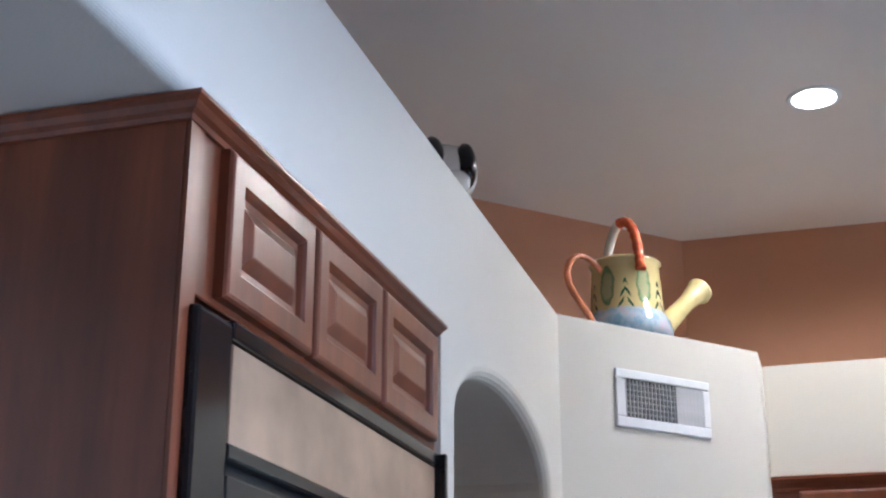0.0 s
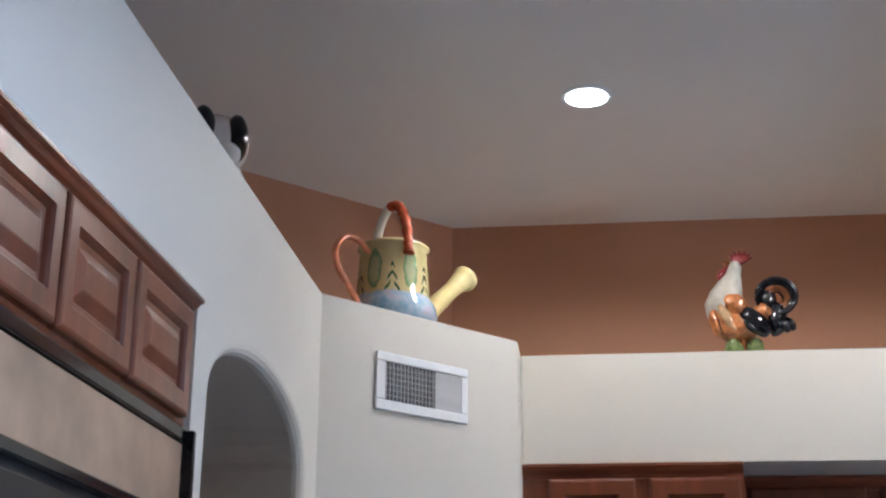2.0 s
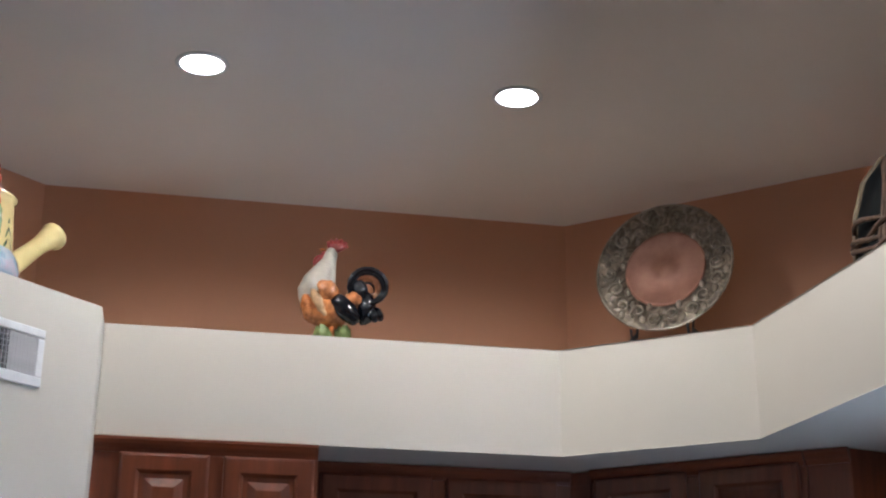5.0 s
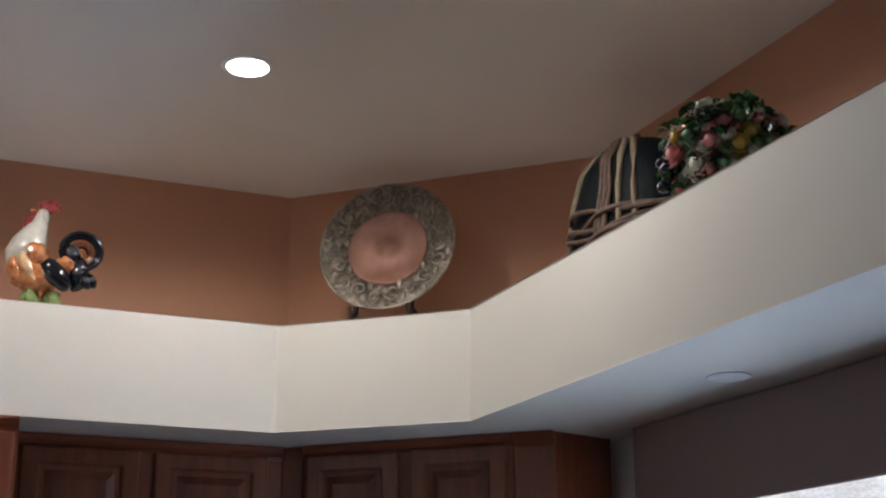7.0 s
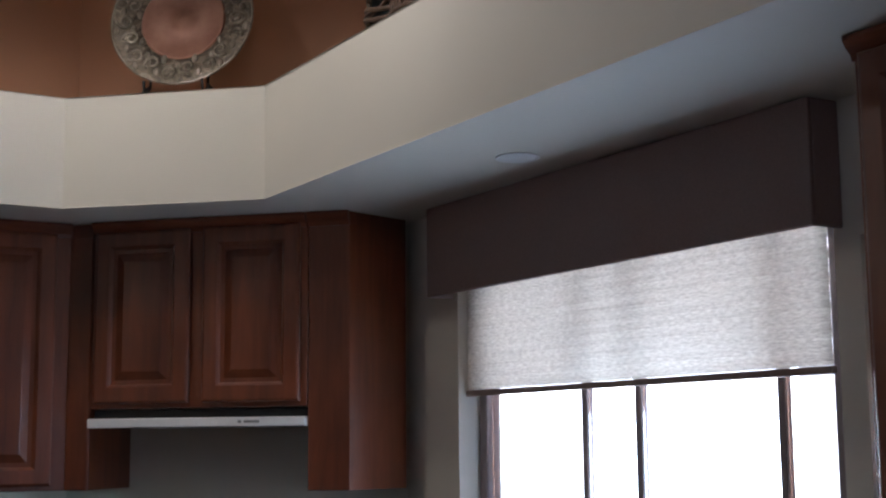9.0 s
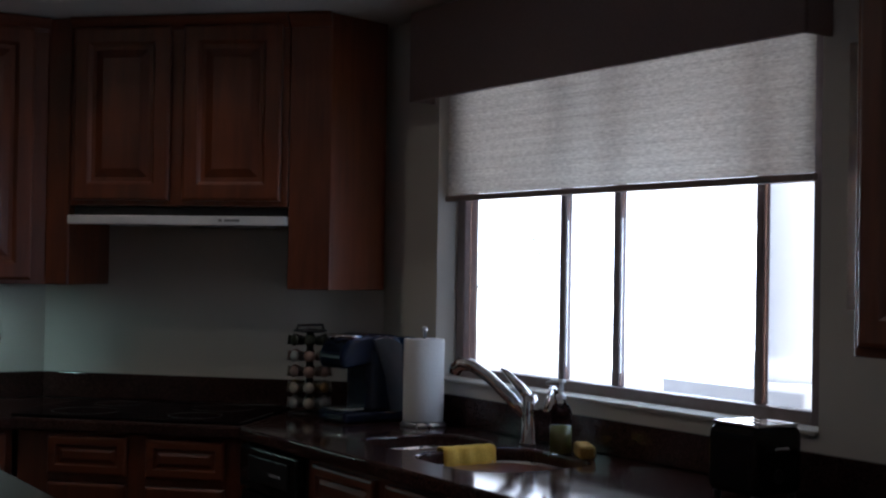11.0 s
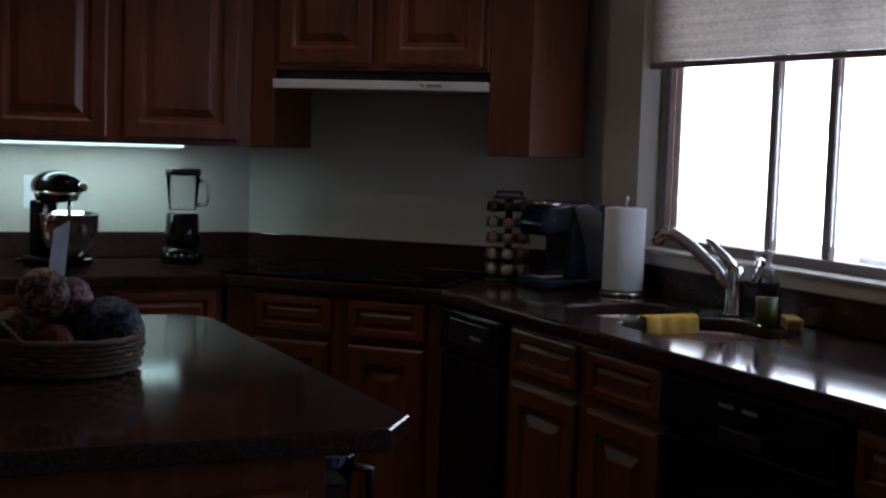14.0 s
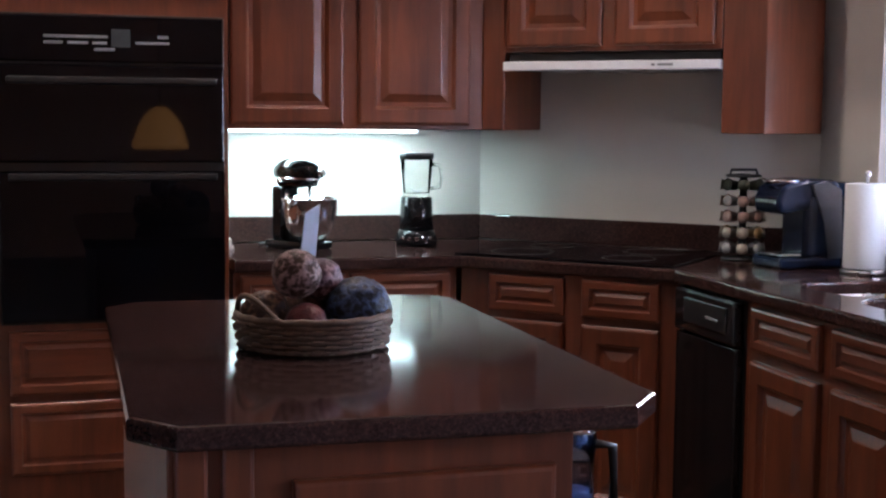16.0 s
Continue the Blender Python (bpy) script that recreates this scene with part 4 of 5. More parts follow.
def rooster():
    bm = bmesh.new()
    cream = plain("cream_glaze", (0.46, 0.43, 0.37), 0.18, 0, 0.12, 25)
    mats = [cream, M_GLZO, M_GLZB, M_GLZRED, M_GLZG, plain("buff_glaze", (0.46, 0.30, 0.16), 0.18, 0, 0.35, 40), plain("umber_glaze", (0.20, 0.075, 0.03), 0.15, 0, 0.6, 40)]

    def put(mi, c, s, rot=0.0, lumps=0.05):
        n0 = len(bm.faces)
        blob(bm, c, s, 18, 12, Matrix.Rotation(radians(rot), 3, "Y"), lumps)
        bm.faces.ensure_lookup_table()
        for f in bm.faces[n0:]:
            f.material_index = mi
    for gx, gy in ((-0.052, 0.0), (-0.040, -0.022), (0.008, 0.0), (0.022, -0.018), (-0.018, 0.012)):
        put(4, (gx, gy, 0.026), (0.021, 0.024, 0.030), 12 if gx > 0 else -12, 0.4)
    ribbon(bm, [(-0.036, 0.012, 0.01), (-0.034, 0.010, 0.08)], 0.009, 0, 1)
    ribbon(bm, [(-0.016, -0.014, 0.01), (-0.020, -0.012, 0.08)], 0.009, 0, 1)
    put(1, (-0.045, 0, 0.112), (0.080, 0.058, 0.058), 28)
    put(0, (-0.078, 0, 0.176), (0.050, 0.047, 0.062), 14)
    n0 = len(bm.faces)
    tube(bm, [(-0.030, 0, 0.305), (-0.036, 0, 0.275), (-0.048, 0, 0.240), (-0.062, 0, 0.205), (-0.074, 0, 0.170), (-0.076, 0, 0.140)], [0.020, 0.027, 0.041, 0.054, 0.058, 0.044], 18)
    bm.faces.ensure_lookup_table()
    for f in bm.faces[n0:]:
        f.material_index = 0
    put(0, (-0.028, 0, 0.296), (0.021, 0.021, 0.034), 4)
    put(1, (-0.036, -0.044, 0.165), (0.040, 0.020, 0.034), 30, 0.25)
    put(5, (-0.062, -0.050, 0.125), (0.017, 0.010, 0.048), -28, 0.2)
    put(1, (-0.096, -0.022, 0.112), (0.020, 0.030, 0.048), -12, 0.2)
    put(2, (0.022, -0.042, 0.106), (0.062, 0.026, 0.032), 48, 0.12)
    put(1, (0.050, 0, 0.150), (0.032, 0.03, 0.030), 0)
    put(2, (0.090, 0, 0.122), (0.030, 0.026, 0.056), 8, 0.2)
    for k in range(5):
        r = 0.061 - 0.0095 * k
        pts = [(0.092 + r * math.cos(a), -0.020 + 0.008 * k, 0.192 + r * 0.98 * math.sin(a)) for a in [radians(205 - 290 * i / 14) for i in range(15)]]
        n0 = len(bm.faces)
        tube(bm, pts, [0.0095 - 0.004 * abs(i / 7 - 1) ** 2 for i in range(15)], 10)
        bm.faces.ensure_lookup_table()
        for f in bm.faces[n0:]:
            f.material_index = 6 if k in (2, 3) else 2
    put(6, (0.094, 0.014, 0.190), (0.054, 0.010, 0.054), 0, 0.15)
    put(2, (0.068, -0.006, 0.180), (0.026, 0.020, 0.040), -10, 0.2)
    for k, (a, d) in enumerate(((0.112, 0.098), (0.130, 0.108))):
        put(2, (a, -0.01 + .02 * k, d), (0.015, 0.014, 0.026), -25)
    for i in range(6):
        a = radians(150 - 30 * i)
        n0 = len(bm.faces)
        tube(bm, [(-0.022, 0, 0.315), (-0.016 + 0.018 * math.cos(a), 0, 0.326 + 0.012 * math.sin(a)), (-0.010 + 0.036 * math.cos(a), 0, 0.334 + 0.026 * math.sin(a))], [0.013, 0.011, 0.004], 8)
        bm.faces.ensure_lookup_table()
        for f in bm.faces[n0:]:
            f.material_index = 3
    put(3, (-0.066, -0.004, 0.280), (0.017, 0.014, 0.024), 40)
    put(3, (-0.052, -0.004, 0.296), (0.013, 0.010, 0.020), 30)
    put(1, (-0.052, 0, 0.318), (0.014, 0.006, 0.006), 15)
    ob = new("rooster_figurine", mesh_of("rooster_figurine", bm, mats))
    ob.matrix_world = pose(0.476, 3.712, Z_LE, 0, 0, -6) @ Matrix.Diagonal((1.06, 1.06, 1.04, 1))
    tagged(ob, "glazed ceramic rooster figurine with black tail on the shelf", "figurine")


rooster()


def cow():
    bm = bmesh.new()

    def put(mi, c, s, lumps=0.03):
        n0 = len(bm.faces)
        blob(bm, c, s, 20, 14, None, lumps)
        bm.faces.ensure_lookup_table()
        for f in bm.faces[n0:]:
            f.material_index = mi
    put(0, (0, 0.05, 0.10), (0.075, 0.13, 0.10))
    put(0, (0, -0.03, 0.175), (0.072, 0.072, 0.070))
    put(1, (0.040, -0.070, 0.180), (0.026, 0.034, 0.056))
    put(1, (-0.034, -0.078, 0.186), (0.030, 0.034, 0.060))
    put(0, (0.016, -0.104, 0.128), (0.032, 0.030, 0.028))
    put(1, (0.05, 0.10, 0.12), (0.040, 0.06, 0.06))
    ob = new("cow_figurine", mesh_of("cow_figurine", bm, [M_GLZW, M_GLZB]))
    ob.matrix_world = pose(-0.952, 2.27, Z_LE - .004, 0, 0, 22) @ Matrix.Diagonal((1.12, 1.12, 1.12, 1))
    tagged(ob, "black and white ceramic cow figurine on the high ledge", "figurine")


cow()


def plate():
    m, t, b = nodes("embossed_pewter", 0.32, 0.5)
    v = noise_node(t, 15, 5, (1, 1, 1), 0.6, 2.6)
    r = ramp(t, v.outputs[0], [(0.3, (0.06, 0.052, 0.042)), (0.5, (0.20, 0.165, 0.125)), (0.7, (0.46, 0.40, 0.31))])
    t.links.new(r.outputs[0], b.inputs["Base Color"])
    bump(t, b, v.outputs[0], 1.0, 0.012)
    mc, tc, bc = nodes("copper_centre", 0.5, 0.35)
    n = noise_node(tc, 9, 4)
    rc = ramp(tc, n.outputs[0], [(0.3, (0.19, 0.082, 0.052)), (0.7, (0.34, 0.175, 0.12))])
    tc.links.new(rc.outputs[0], bc.inputs["Base Color"])
    bump(tc, bc, n.outputs[0], 0.4, 0.006)
    M = pose(1.598, 3.612, Z_LE + 0.085, 0, 0, -38) @ pose(0, 0, 0, -11, 0, 0)
    p = thing("decorative_plate", "large round embossed metal charger plate with copper centre", "plate", M)
    pl_ob = p
    face = pose(0, 0.0, 0.250, 90, 0, 0)
    bm = bmesh.new()
    lathe(bm, [(0.148, 0.004), (0.233, 0.022), (0.246, 0.024), (0.250, 0.020), (0.246, 0.014), (0.148, -0.004)], 64, face, False)
    part("rim", bm, m, p, "dark embossed pewter rim")
    bm = bmesh.new()
    lathe(bm, [(0.1475, -0.004), (0.1475, 0.006), (0.142, 0.009), (0.134, 0.004), (0.06, 0.001), (0.030, 0.004), (0.022, 0.010), (0.002, 0.013)], 48, face)
    part("centre", bm, mc, p, "copper-coloured hammered centre")
    m2, t2, b2 = nodes("worn_pewter_relief", 0.32, 0.55)
    nn = noise_node(t2, 24, 3)
    r2 = ramp(t2, nn.outputs[0], [(0.35, (0.13, 0.11, 0.085)), (0.65, (0.38, 0.335, 0.27))])
    t2.links.new(r2.outputs[0], b2.inputs["Base Color"])
    for i in range(18):
        bm = bmesh.new()
        a0 = 2 * math.pi * i / 18
        sg = 1 if i % 2 else -1
        cr, ht = 0.193 + 0.008 * sg, 0.0155 + 0.0016 * sg
        pts = []
        for j in range(15):
            q = sg * j / 14 * 2.6 * math.pi
            rr = 0.030 * (1 - 0.75 * j / 14)
            x, y = cr + rr * math.cos(q), rr * math.sin(q)
            pts.append(face @ Vector((x * math.cos(a0) - y * math.sin(a0), x * math.sin(a0) + y * math.cos(a0), ht + 0.2 * (x - cr))))
        tube(bm, pts, [0.0055 - 0.002 * j / 14 for j in range(15)], 6)
        for k in (-1, 1):
            pv = Vector(((cr + 0.028 * k * sg) * math.cos(a0 + 0.17), (cr + 0.028 * k * sg) * math.sin(a0 + 0.17), ht + 0.0056 * k * sg))
            blob(bm, face @ pv, (0.011, 0.006, 0.016), 8, 6)
        part("scroll", bm, m2, pl_ob)
    part("edge_bead", tube(bmesh.new(), [face @ Vector((0.247 * math.cos(2 * math.pi * i / 72), 0.247 * math.sin(2 * math.pi * i / 72), 0.0235)) for i in range(72)], 0.0042, 8, True), m2, pl_ob, "bright rounded edge")
    s = thing("plate_stand", "black wire easel holding the plate", "plate stand", pose(1.598, 3.612, Z_LE, 0, 0, -38))
    for sx in (-0.10, 0.10):
        bm = tube(bmesh.new(), [(sx, 0.06, 0.30), (sx, 0.005, 0.082), (sx, -0.045, 0.050), (sx, -0.060, 0.095)], 0.005, 8)
        part("hook", bm, M_BLACKM, s)
        bm = tube(bmesh.new(), [(sx * 1.45, -0.075, 0.005), (sx, 0.005, 0.092), (sx * 1.75, 0.055, 0.005)], 0.0062, 8)
        part("leg", bm, M_BLACKM, s)


plate()

M_WICK = plain("dark_wicker", (0.075, 0.045, 0.025), 0.6, 0, 0.5, 60)
M_TWIG = plain("brown_twig", (0.075, 0.042, 0.026), 0.7, 0, 0.4, 50)
M_TAN = plain("tan_band", (0.17, 0.13, 0.08), 0.6, 0, 0.25, 50)


M_WEAVE = plain("dark_weave", (0.004, 0.0055, 0.0065), 0.55, 0, 0.6, 90)
M_WEAVE.node_tree.nodes["Principled BSDF"].inputs["Specular IOR Level"].default_value = 0.08


def hamper():
    """A dark domed basket with pale ribs and a twisted twig rim."""
    h = thing("wicker_basket", "dark domed wicker basket with pale ribs and twig rim", "basket", pose(2.03, 2.63, Z_LE, 0, 0, 0) @ Matrix.Diagonal((1.05, 1.05, 1.07, 1)))
    bm = bmesh.new()
    prof = [(0.20, 0.0), (0.205, 0.10), (0.195, 0.20), (0.165, 0.29), (0.11, 0.35), (0.03, 0.372)]
    lathe(bm, prof, 28, Matrix.Diagonal((0.85, 1.15, 1.05, 1)))
    part("dome", bm, M_WEAVE, h, "dark green-black woven dome")
    for a in (214, 227, 150):
        pts = [(0.87 * r * math.cos(radians(a)), 1.17 * r * math.sin(radians(a)), 1.055 * z) for r, z in prof]
        part("rib", tube(bmesh.new(), pts, 0.009, 8), M_TAN, h, "pale bent-wood rib")
    for a in (196, 200, 204):
        pts = [(0.88 * r * math.cos(radians(a + 3 * math.sin(40 * z))), 1.18 * r * math.sin(radians(a + 3 * math.sin(40 * z))), 1.06 * z) for r, z in prof]
        part("twig", tube(bmesh.new(), pts, 0.0085, 6), M_TWIG, h)
    rnd = random.Random(4)
    for k in range(7):
        ph = rnd.random() * 6
        pts = [(0.88 * (0.205 + 0.014 * math.sin(5 * a + ph)) * math.cos(a), 1.18 * (0.205 + 0.014 * math.sin(4 * a + ph)) * math.sin(a), 0.045 + 0.018 * k + 0.016 * math.sin(3 * a + ph)) for a in [2 * math.pi * i / 36 for i in range(36)]]
        part("twig", tube(bmesh.new(), pts, 0.007, 6, True), M_TWIG, h)
    part("handle", tube(bmesh.new(), [(0, -0.02, 0.388), (0, -0.01, 0.41), (0, 0.02, 0.41), (0, 0.03, 0.388)], 0.012, 8), M_WICK, h)


hamper()


def flowers(name, label, x, y, n, seed, scale=1.0):
    rnd = random.Random(seed)
    f = thing(name, label, "flower basket", pose(x, y, Z_LE))
    bm = bmesh.new()
    for k in range(6):
        r = (0.105 + 0.009 * k) * scale
        tube(bm, [(r * math.cos(a) * (1 + .04 * math.sin(9 * a + k * 3)), r * math.sin(a) * (1 + .04 * math.sin(9 * a + k * 3)), 0.010 + 0.017 * k) for a in [2 * math.pi * i / 40 for i in range(40)]], 0.0095, 6, True)
    part("basket", bm, M_TWIG, f, "twig basket")
    cols = [plain("petal_pink", (0.46, 0.18, 0.18), 0.2, 0, 0.3), plain("petal_white", (0.50, 0.52, 0.42), 0.18, 0, 0.2), plain("petal_yellow", (0.45, 0.33, 0.07), 0.35, 0, 0.2), plain("berry_dark", (0.012, 0.016, 0.022), 0.15), plain("petal_rose", (0.26, 0.05, 0.07), 0.35, 0, 0.3), plain("leaf_grey_green", (0.12, 0.19, 0.09), 0.35, 0, 0.3)]
    lf = bmesh.new()
    for i in range(int(n * 3.4)):
        a, e = rnd.random() * 6.283, rnd.uniform(-0.7, 1.45)
        R = scale * rnd.uniform(0.17, 0.25)
        c = Vector((R * math.cos(a) * math.cos(e), R * 1.05 * math.sin(a) * math.cos(e), 0.185 * scale + R * 0.85 * math.sin(e)))
        L, W = scale * rnd.uniform(0.035, 0.060), scale * rnd.uniform(0.012, 0.022)
        rot = Euler((rnd.uniform(-1, 1), rnd.uniform(-1, 1), a)).to_matrix()
        vs = [lf.verts.new(c + rot @ Vector(p)) for p in ((-L / 2, 0, 0), (-L / 6, W, 0.008), (L / 4, W * 0.8, 0.005), (L / 2, 0, -0.012), (L / 4, -W * 0.8, 0.005), (-L / 6, -W, 0.008))]
        mid = [lf.verts.new(c + rot @ Vector(p)) for p in ((-L / 6, 0, 0.0), (L / 4, 0, -0.004))]
        for q in ((vs[0], vs[1], mid[0]), (vs[1], vs[2], mid[1], mid[0]), (vs[2], vs[3], mid[1]), (mid[1], vs[3], vs[4]), (mid[0], mid[1], vs[4], vs[5]), (vs[0], mid[0], vs[5])):
            lf.faces.new(q)
    part("leaves", lf, plain("glossy_leaf", (0.022, 0.070, 0.022), 0.14, 0, 0.5, 40), f, "glossy green leaves")
    # Added near-black core keeps the gaps between flowers and leaves dark.
    part("core", (lambda b: (blob(b, (0, 0, 0.215 * scale), (0.135 * scale, 0.14 * scale, 0.115 * scale), 20, 12, None, 0.2), b)[1])(bmesh.new()), plain("core_filler", (0.006, 0.010, 0.005), 0.9, 0, 0.5), f, "near-black core filling the basket")
    for i in range(n):
        e = math.asin(rnd.uniform(-0.62, 0.98))
        a = 2.39996 * i + rnd.uniform(-0.3, 0.3)
        R = 0.20 * scale * rnd.uniform(0.95, 1.08)
        c = Vector((R * math.cos(a) * math.cos(e), R * 1.05 * math.sin(a) * math.cos(e), 0.185 * scale + R * 0.85 * math.sin(e)))
        s = scale * rnd.uniform(0.038, 0.066)
        rot = (c - Vector((0, 0, 0.1 * scale))).normalized().to_track_quat("Z", "Y").to_matrix()
        kind = (0, 1, 5, 2, 1, 0, 5, 1, 5, 3, 0, 5)[i % 12]
        bm = bmesh.new()
        if kind == 3:
            for k in range(12):
                q = Vector((rnd.uniform(-1, 1), rnd.uniform(-1, 1), rnd.uniform(-0.3, 0.8))) * s * 0.7
                blob(bm, c + rot @ q, (s * 0.34,) * 3, 8, 6)
        else:
            for ring, (np_, top, grow) in enumerate(((3, 1.15, 0.62), (4, 0.95, 0.82), (5, 0.75, 1.05))):
                for k in range(np_):
                    mid = 2 * math.pi * (k + 0.4 * ring) / np_ + rnd.uniform(-0.2, 0.2)
                    half = 1.25 * math.pi / np_
                    grid = []
                    for j in range(5):
                        fr_ = j / 4
                        pol = math.pi - fr_ * top * 1.9
                        rad_ = s * grow * math.sin(max(0.05, pol)) * 0.8 + s * 0.10 * ring * fr_ * fr_
                        hz = s * grow * math.cos(pol) * 0.62 + s * 0.1 * (2 - ring)
                        wd = half * (1 - 0.75 * max(0, fr_ - 0.5) ** 2 * 4)
                        grid.append([bm.verts.new(c + rot @ Vector((rad_ * math.cos(mid + wd * h), rad_ * math.sin(mid + wd * h), hz - 0.05 * s * h * h))) for h in (-1, -0.5, 0, 0.5, 1)])
                    for ga, gb in zip(grid, grid[1:]):
                        for h in range(4):
                            bm.faces.new((ga[h], ga[h + 1], gb[h + 1], gb[h])).smooth = True
            blob(bm, c, (s * 0.42,) * 3, 8, 6)
        part("flower", bm, cols[kind], f)


flowers("flower_basket", "twig basket of glossy pink, white and yellow ceramic flowers", 1.893, 1.985, 84, 11, 0.73)
flowers("flower_basket", "twig basket with pale pink ceramic flowers", 1.93, 1.12, 40, 5, 0.8)

# ---- things on the worktops ----
ZT = Z_CT + 0.0008
M_JAR = glass("thin_clear_glass", (0.97, 0.98, 0.98), 0.0)
M_JAR.node_tree.nodes["Principled BSDF"].inputs["IOR"].default_value = 1.08


def mixer():
    m = thing("stand_mixer", "black and chrome stand mixer with a steel bowl", "stand mixer", pose(0.705, 3.985, ZT, 0, 0, -58) @ Matrix.Diagonal((0.90, 0.90, 0.98, 1)))
    bm = bmesh.new()
    box(bm, -0.115, 0.115, -0.075, 0.075, 0.0, 0.028, bev=0.012, seg=3)
    part("base", bm, M_BLACK, m)
    bm = bmesh.new()
    prism(bm, [(-0.105, -0.045), (-0.045, -0.045), (-0.040, 0.0), (-0.045, 0.045), (-0.105, 0.045), (-0.112, 0.0)], 0.026, 0.215, 0.012, 3)
    part("column", bm, M_BLACK, m)
    bm = bmesh.new()
    blob(bm, (-0.005, 0, 0.262), (0.125, 0.058, 0.054), 28, 16)
    box(bm, -0.08, 0.07, -0.045, 0.045, 0.215, 0.25, bev=0.012)
    mh = part("motor_head", bm, M_BLACK, m, "glossy black motor head")
    bm = bmesh.new()
    blob(bm, (-0.004, 0, 0.243), (0.1255, 0.0595, 0.011), 28, 8)
    part("trim_band", bm, M_CHROME, mh, "chrome trim band")
    part("hub_cap", tube(bmesh.new(), [(0.110, 0, 0.265), (0.140, 0, 0.265), (0.146, 0, 0.265)], [0.016, 0.016, 0.010], 14), M_CHROME, mh)
    part("beater_shaft", tube(bmesh.new(), [(0.065, 0, 0.222), (0.065, 0, 0.12)], 0.008, 10), M_CHROME, m)
    bm = bmesh.new()
    lathe(bm, [(0.045, 0.0285), (0.060, 0.032), (0.090, 0.075), (0.102, 0.130), (0.105, 0.172), (0.109, 0.176), (0.104, 0.178), (0.099, 0.130), (0.085, 0.080), (0.05, 0.042)], 40, Matrix.Translation((0.065, 0, 0)))
    bw = part("bowl", bm, M_CHROME, m, "polished steel bowl")
    part("bowl_handle", tube(bmesh.new(), [(0.085, -0.095, 0.16), (0.095, -0.135, 0.15), (0.095, -0.138, 0.10), (0.088, -0.088, 0.085)], 0.006, 8), M_CHROME, bw)
    part("speed_knob", tube(bmesh.new(), [(-0.03, -0.055, 0.235), (-0.03, -0.075, 0.235)], 0.008, 10), M_CHROME, m)
    part("cord", tube(bmesh.new(), [(-0.11, 0.02, 0.05), (-0.15, 0.03, 0.01), (-0.19, 0.0, 0.005), (-0.17, -0.05, 0.005)], 0.004, 6), M_BLACKM, m)


mixer()


def blender_jug():
    b = thing("blender", "kitchen blender with clear glass jar and black base", "blender", pose(1.128, 4.000, ZT, 0, 0, -14))
    bm = bmesh.new()
    lathe(bm, [(0.072, 0.0), (0.075, 0.012), (0.070, 0.040), (0.062, 0.055)], 28)
    part("foot", bm, M_BLACK, b, "black foot with chrome push buttons")
    bm = bmesh.new()
    lathe(bm, [(0.061, 0.054), (0.058, 0.10), (0.055, 0.168), (0.050, 0.172)], 28)
    part("motor_base", bm, M_BLACK, b, "black motor housing")
    bm = bmesh.new()
    lathe(bm, [(0.042, 0.173), (0.046, 0.178), (0.058, 0.302), (0.0555, 0.302), (0.044, 0.184), (0.01, 0.182)], 28)
    jar = part("jar", bm, M_JAR, b, "clear glass jar")
    part("jar_handle", tube(bmesh.new(), [(0.054, 0, 0.285), (0.082, 0, 0.280), (0.090, 0, 0.24), (0.080, 0, 0.205), (0.050, 0, 0.200)], 0.007, 10), glass("thick_handle_glass", (0.92, 0.94, 0.93), 0.1), jar)
    bm = bmesh.new()
    lathe(bm, [(0.060, 0.3025), (0.061, 0.322), (0.055, 0.326), (0.004, 0.327)], 28)
    part("lid", bm, M_BLACKM, jar, "black lid")
    part("blades", tube(bmesh.new(), [(-0.02, 0, 0.195), (0, 0, 0.186), (0.02, 0, 0.195)], 0.003, 6), M_STEEL, b)
    for i in range(5):
        a = radians(-130 + 20 * i)
        part("button", tube(bmesh.new(), [(0.066 * math.cos(a), 0.066 * math.sin(a), 0.03), (0.080 * math.cos(a), 0.080 * math.sin(a), 0.027)], 0.007, 8), M_CHROME, b)


blender_jug()


def pod_rack():
    r = thing("coffee_pod_rack", "black wire carousel filled with foil coffee pods", "pod rack", pose(2.040, 3.330, ZT) @ Matrix.Diagonal((1, 1, 0.96, 1)))
    bm = bmesh.new()
    lathe(bm, [(0.066, 0.0), (0.068, 0.006), (0.03, 0.012), (0.012, 0.012), (0.012, 0.275), (0.055, 0.278), (0.058, 0.286), (0.004, 0.29)], 28)
    part("frame", bm, M_BLACKM, r)
    part("carry_loop", tube(bmesh.new(), [(-0.05, 0, 0.28), (-0.045, 0, 0.302), (0.045, 0, 0.302), (0.05, 0, 0.28)], 0.005, 8), M_BLACKM, r)
    cols = [plain("foil_green", (0.030, 0.034, 0.020), 0.35, 0.3), plain("foil_rose", (0.30, 0.20, 0.17), 0.35, 0.3), plain("foil_cream", (0.38, 0.33, 0.27), 0.35, 0.3), plain("foil_amber", (0.30, 0.19, 0.08), 0.35, 0.3), plain("foil_silver", (0.36, 0.35, 0.34), 0.3, 0.4)]
    for j in range(5):
        for i in range(8):
            a = radians(242 + 45 * i)
            bm = bmesh.new()
            lathe(bm, [(0.014, 0.0), (0.0170, 0.036), (0.0190, 0.037), (0.0190, 0.039), (0.003, 0.0395)], 16, Matrix.Rotation(a, 4, "Z") @ Matrix.Translation((0.033, 0, 0.036 + 0.053 * j)) @ Matrix.Rotation(radians(84), 4, "Y"))
            part("coffee_pod", bm, cols[((4, 2, 1, 1, 0)[j] if (i * 3 + j) % 4 else (2, 3, 2, 4, 0)[j])], r)


pod_rack()


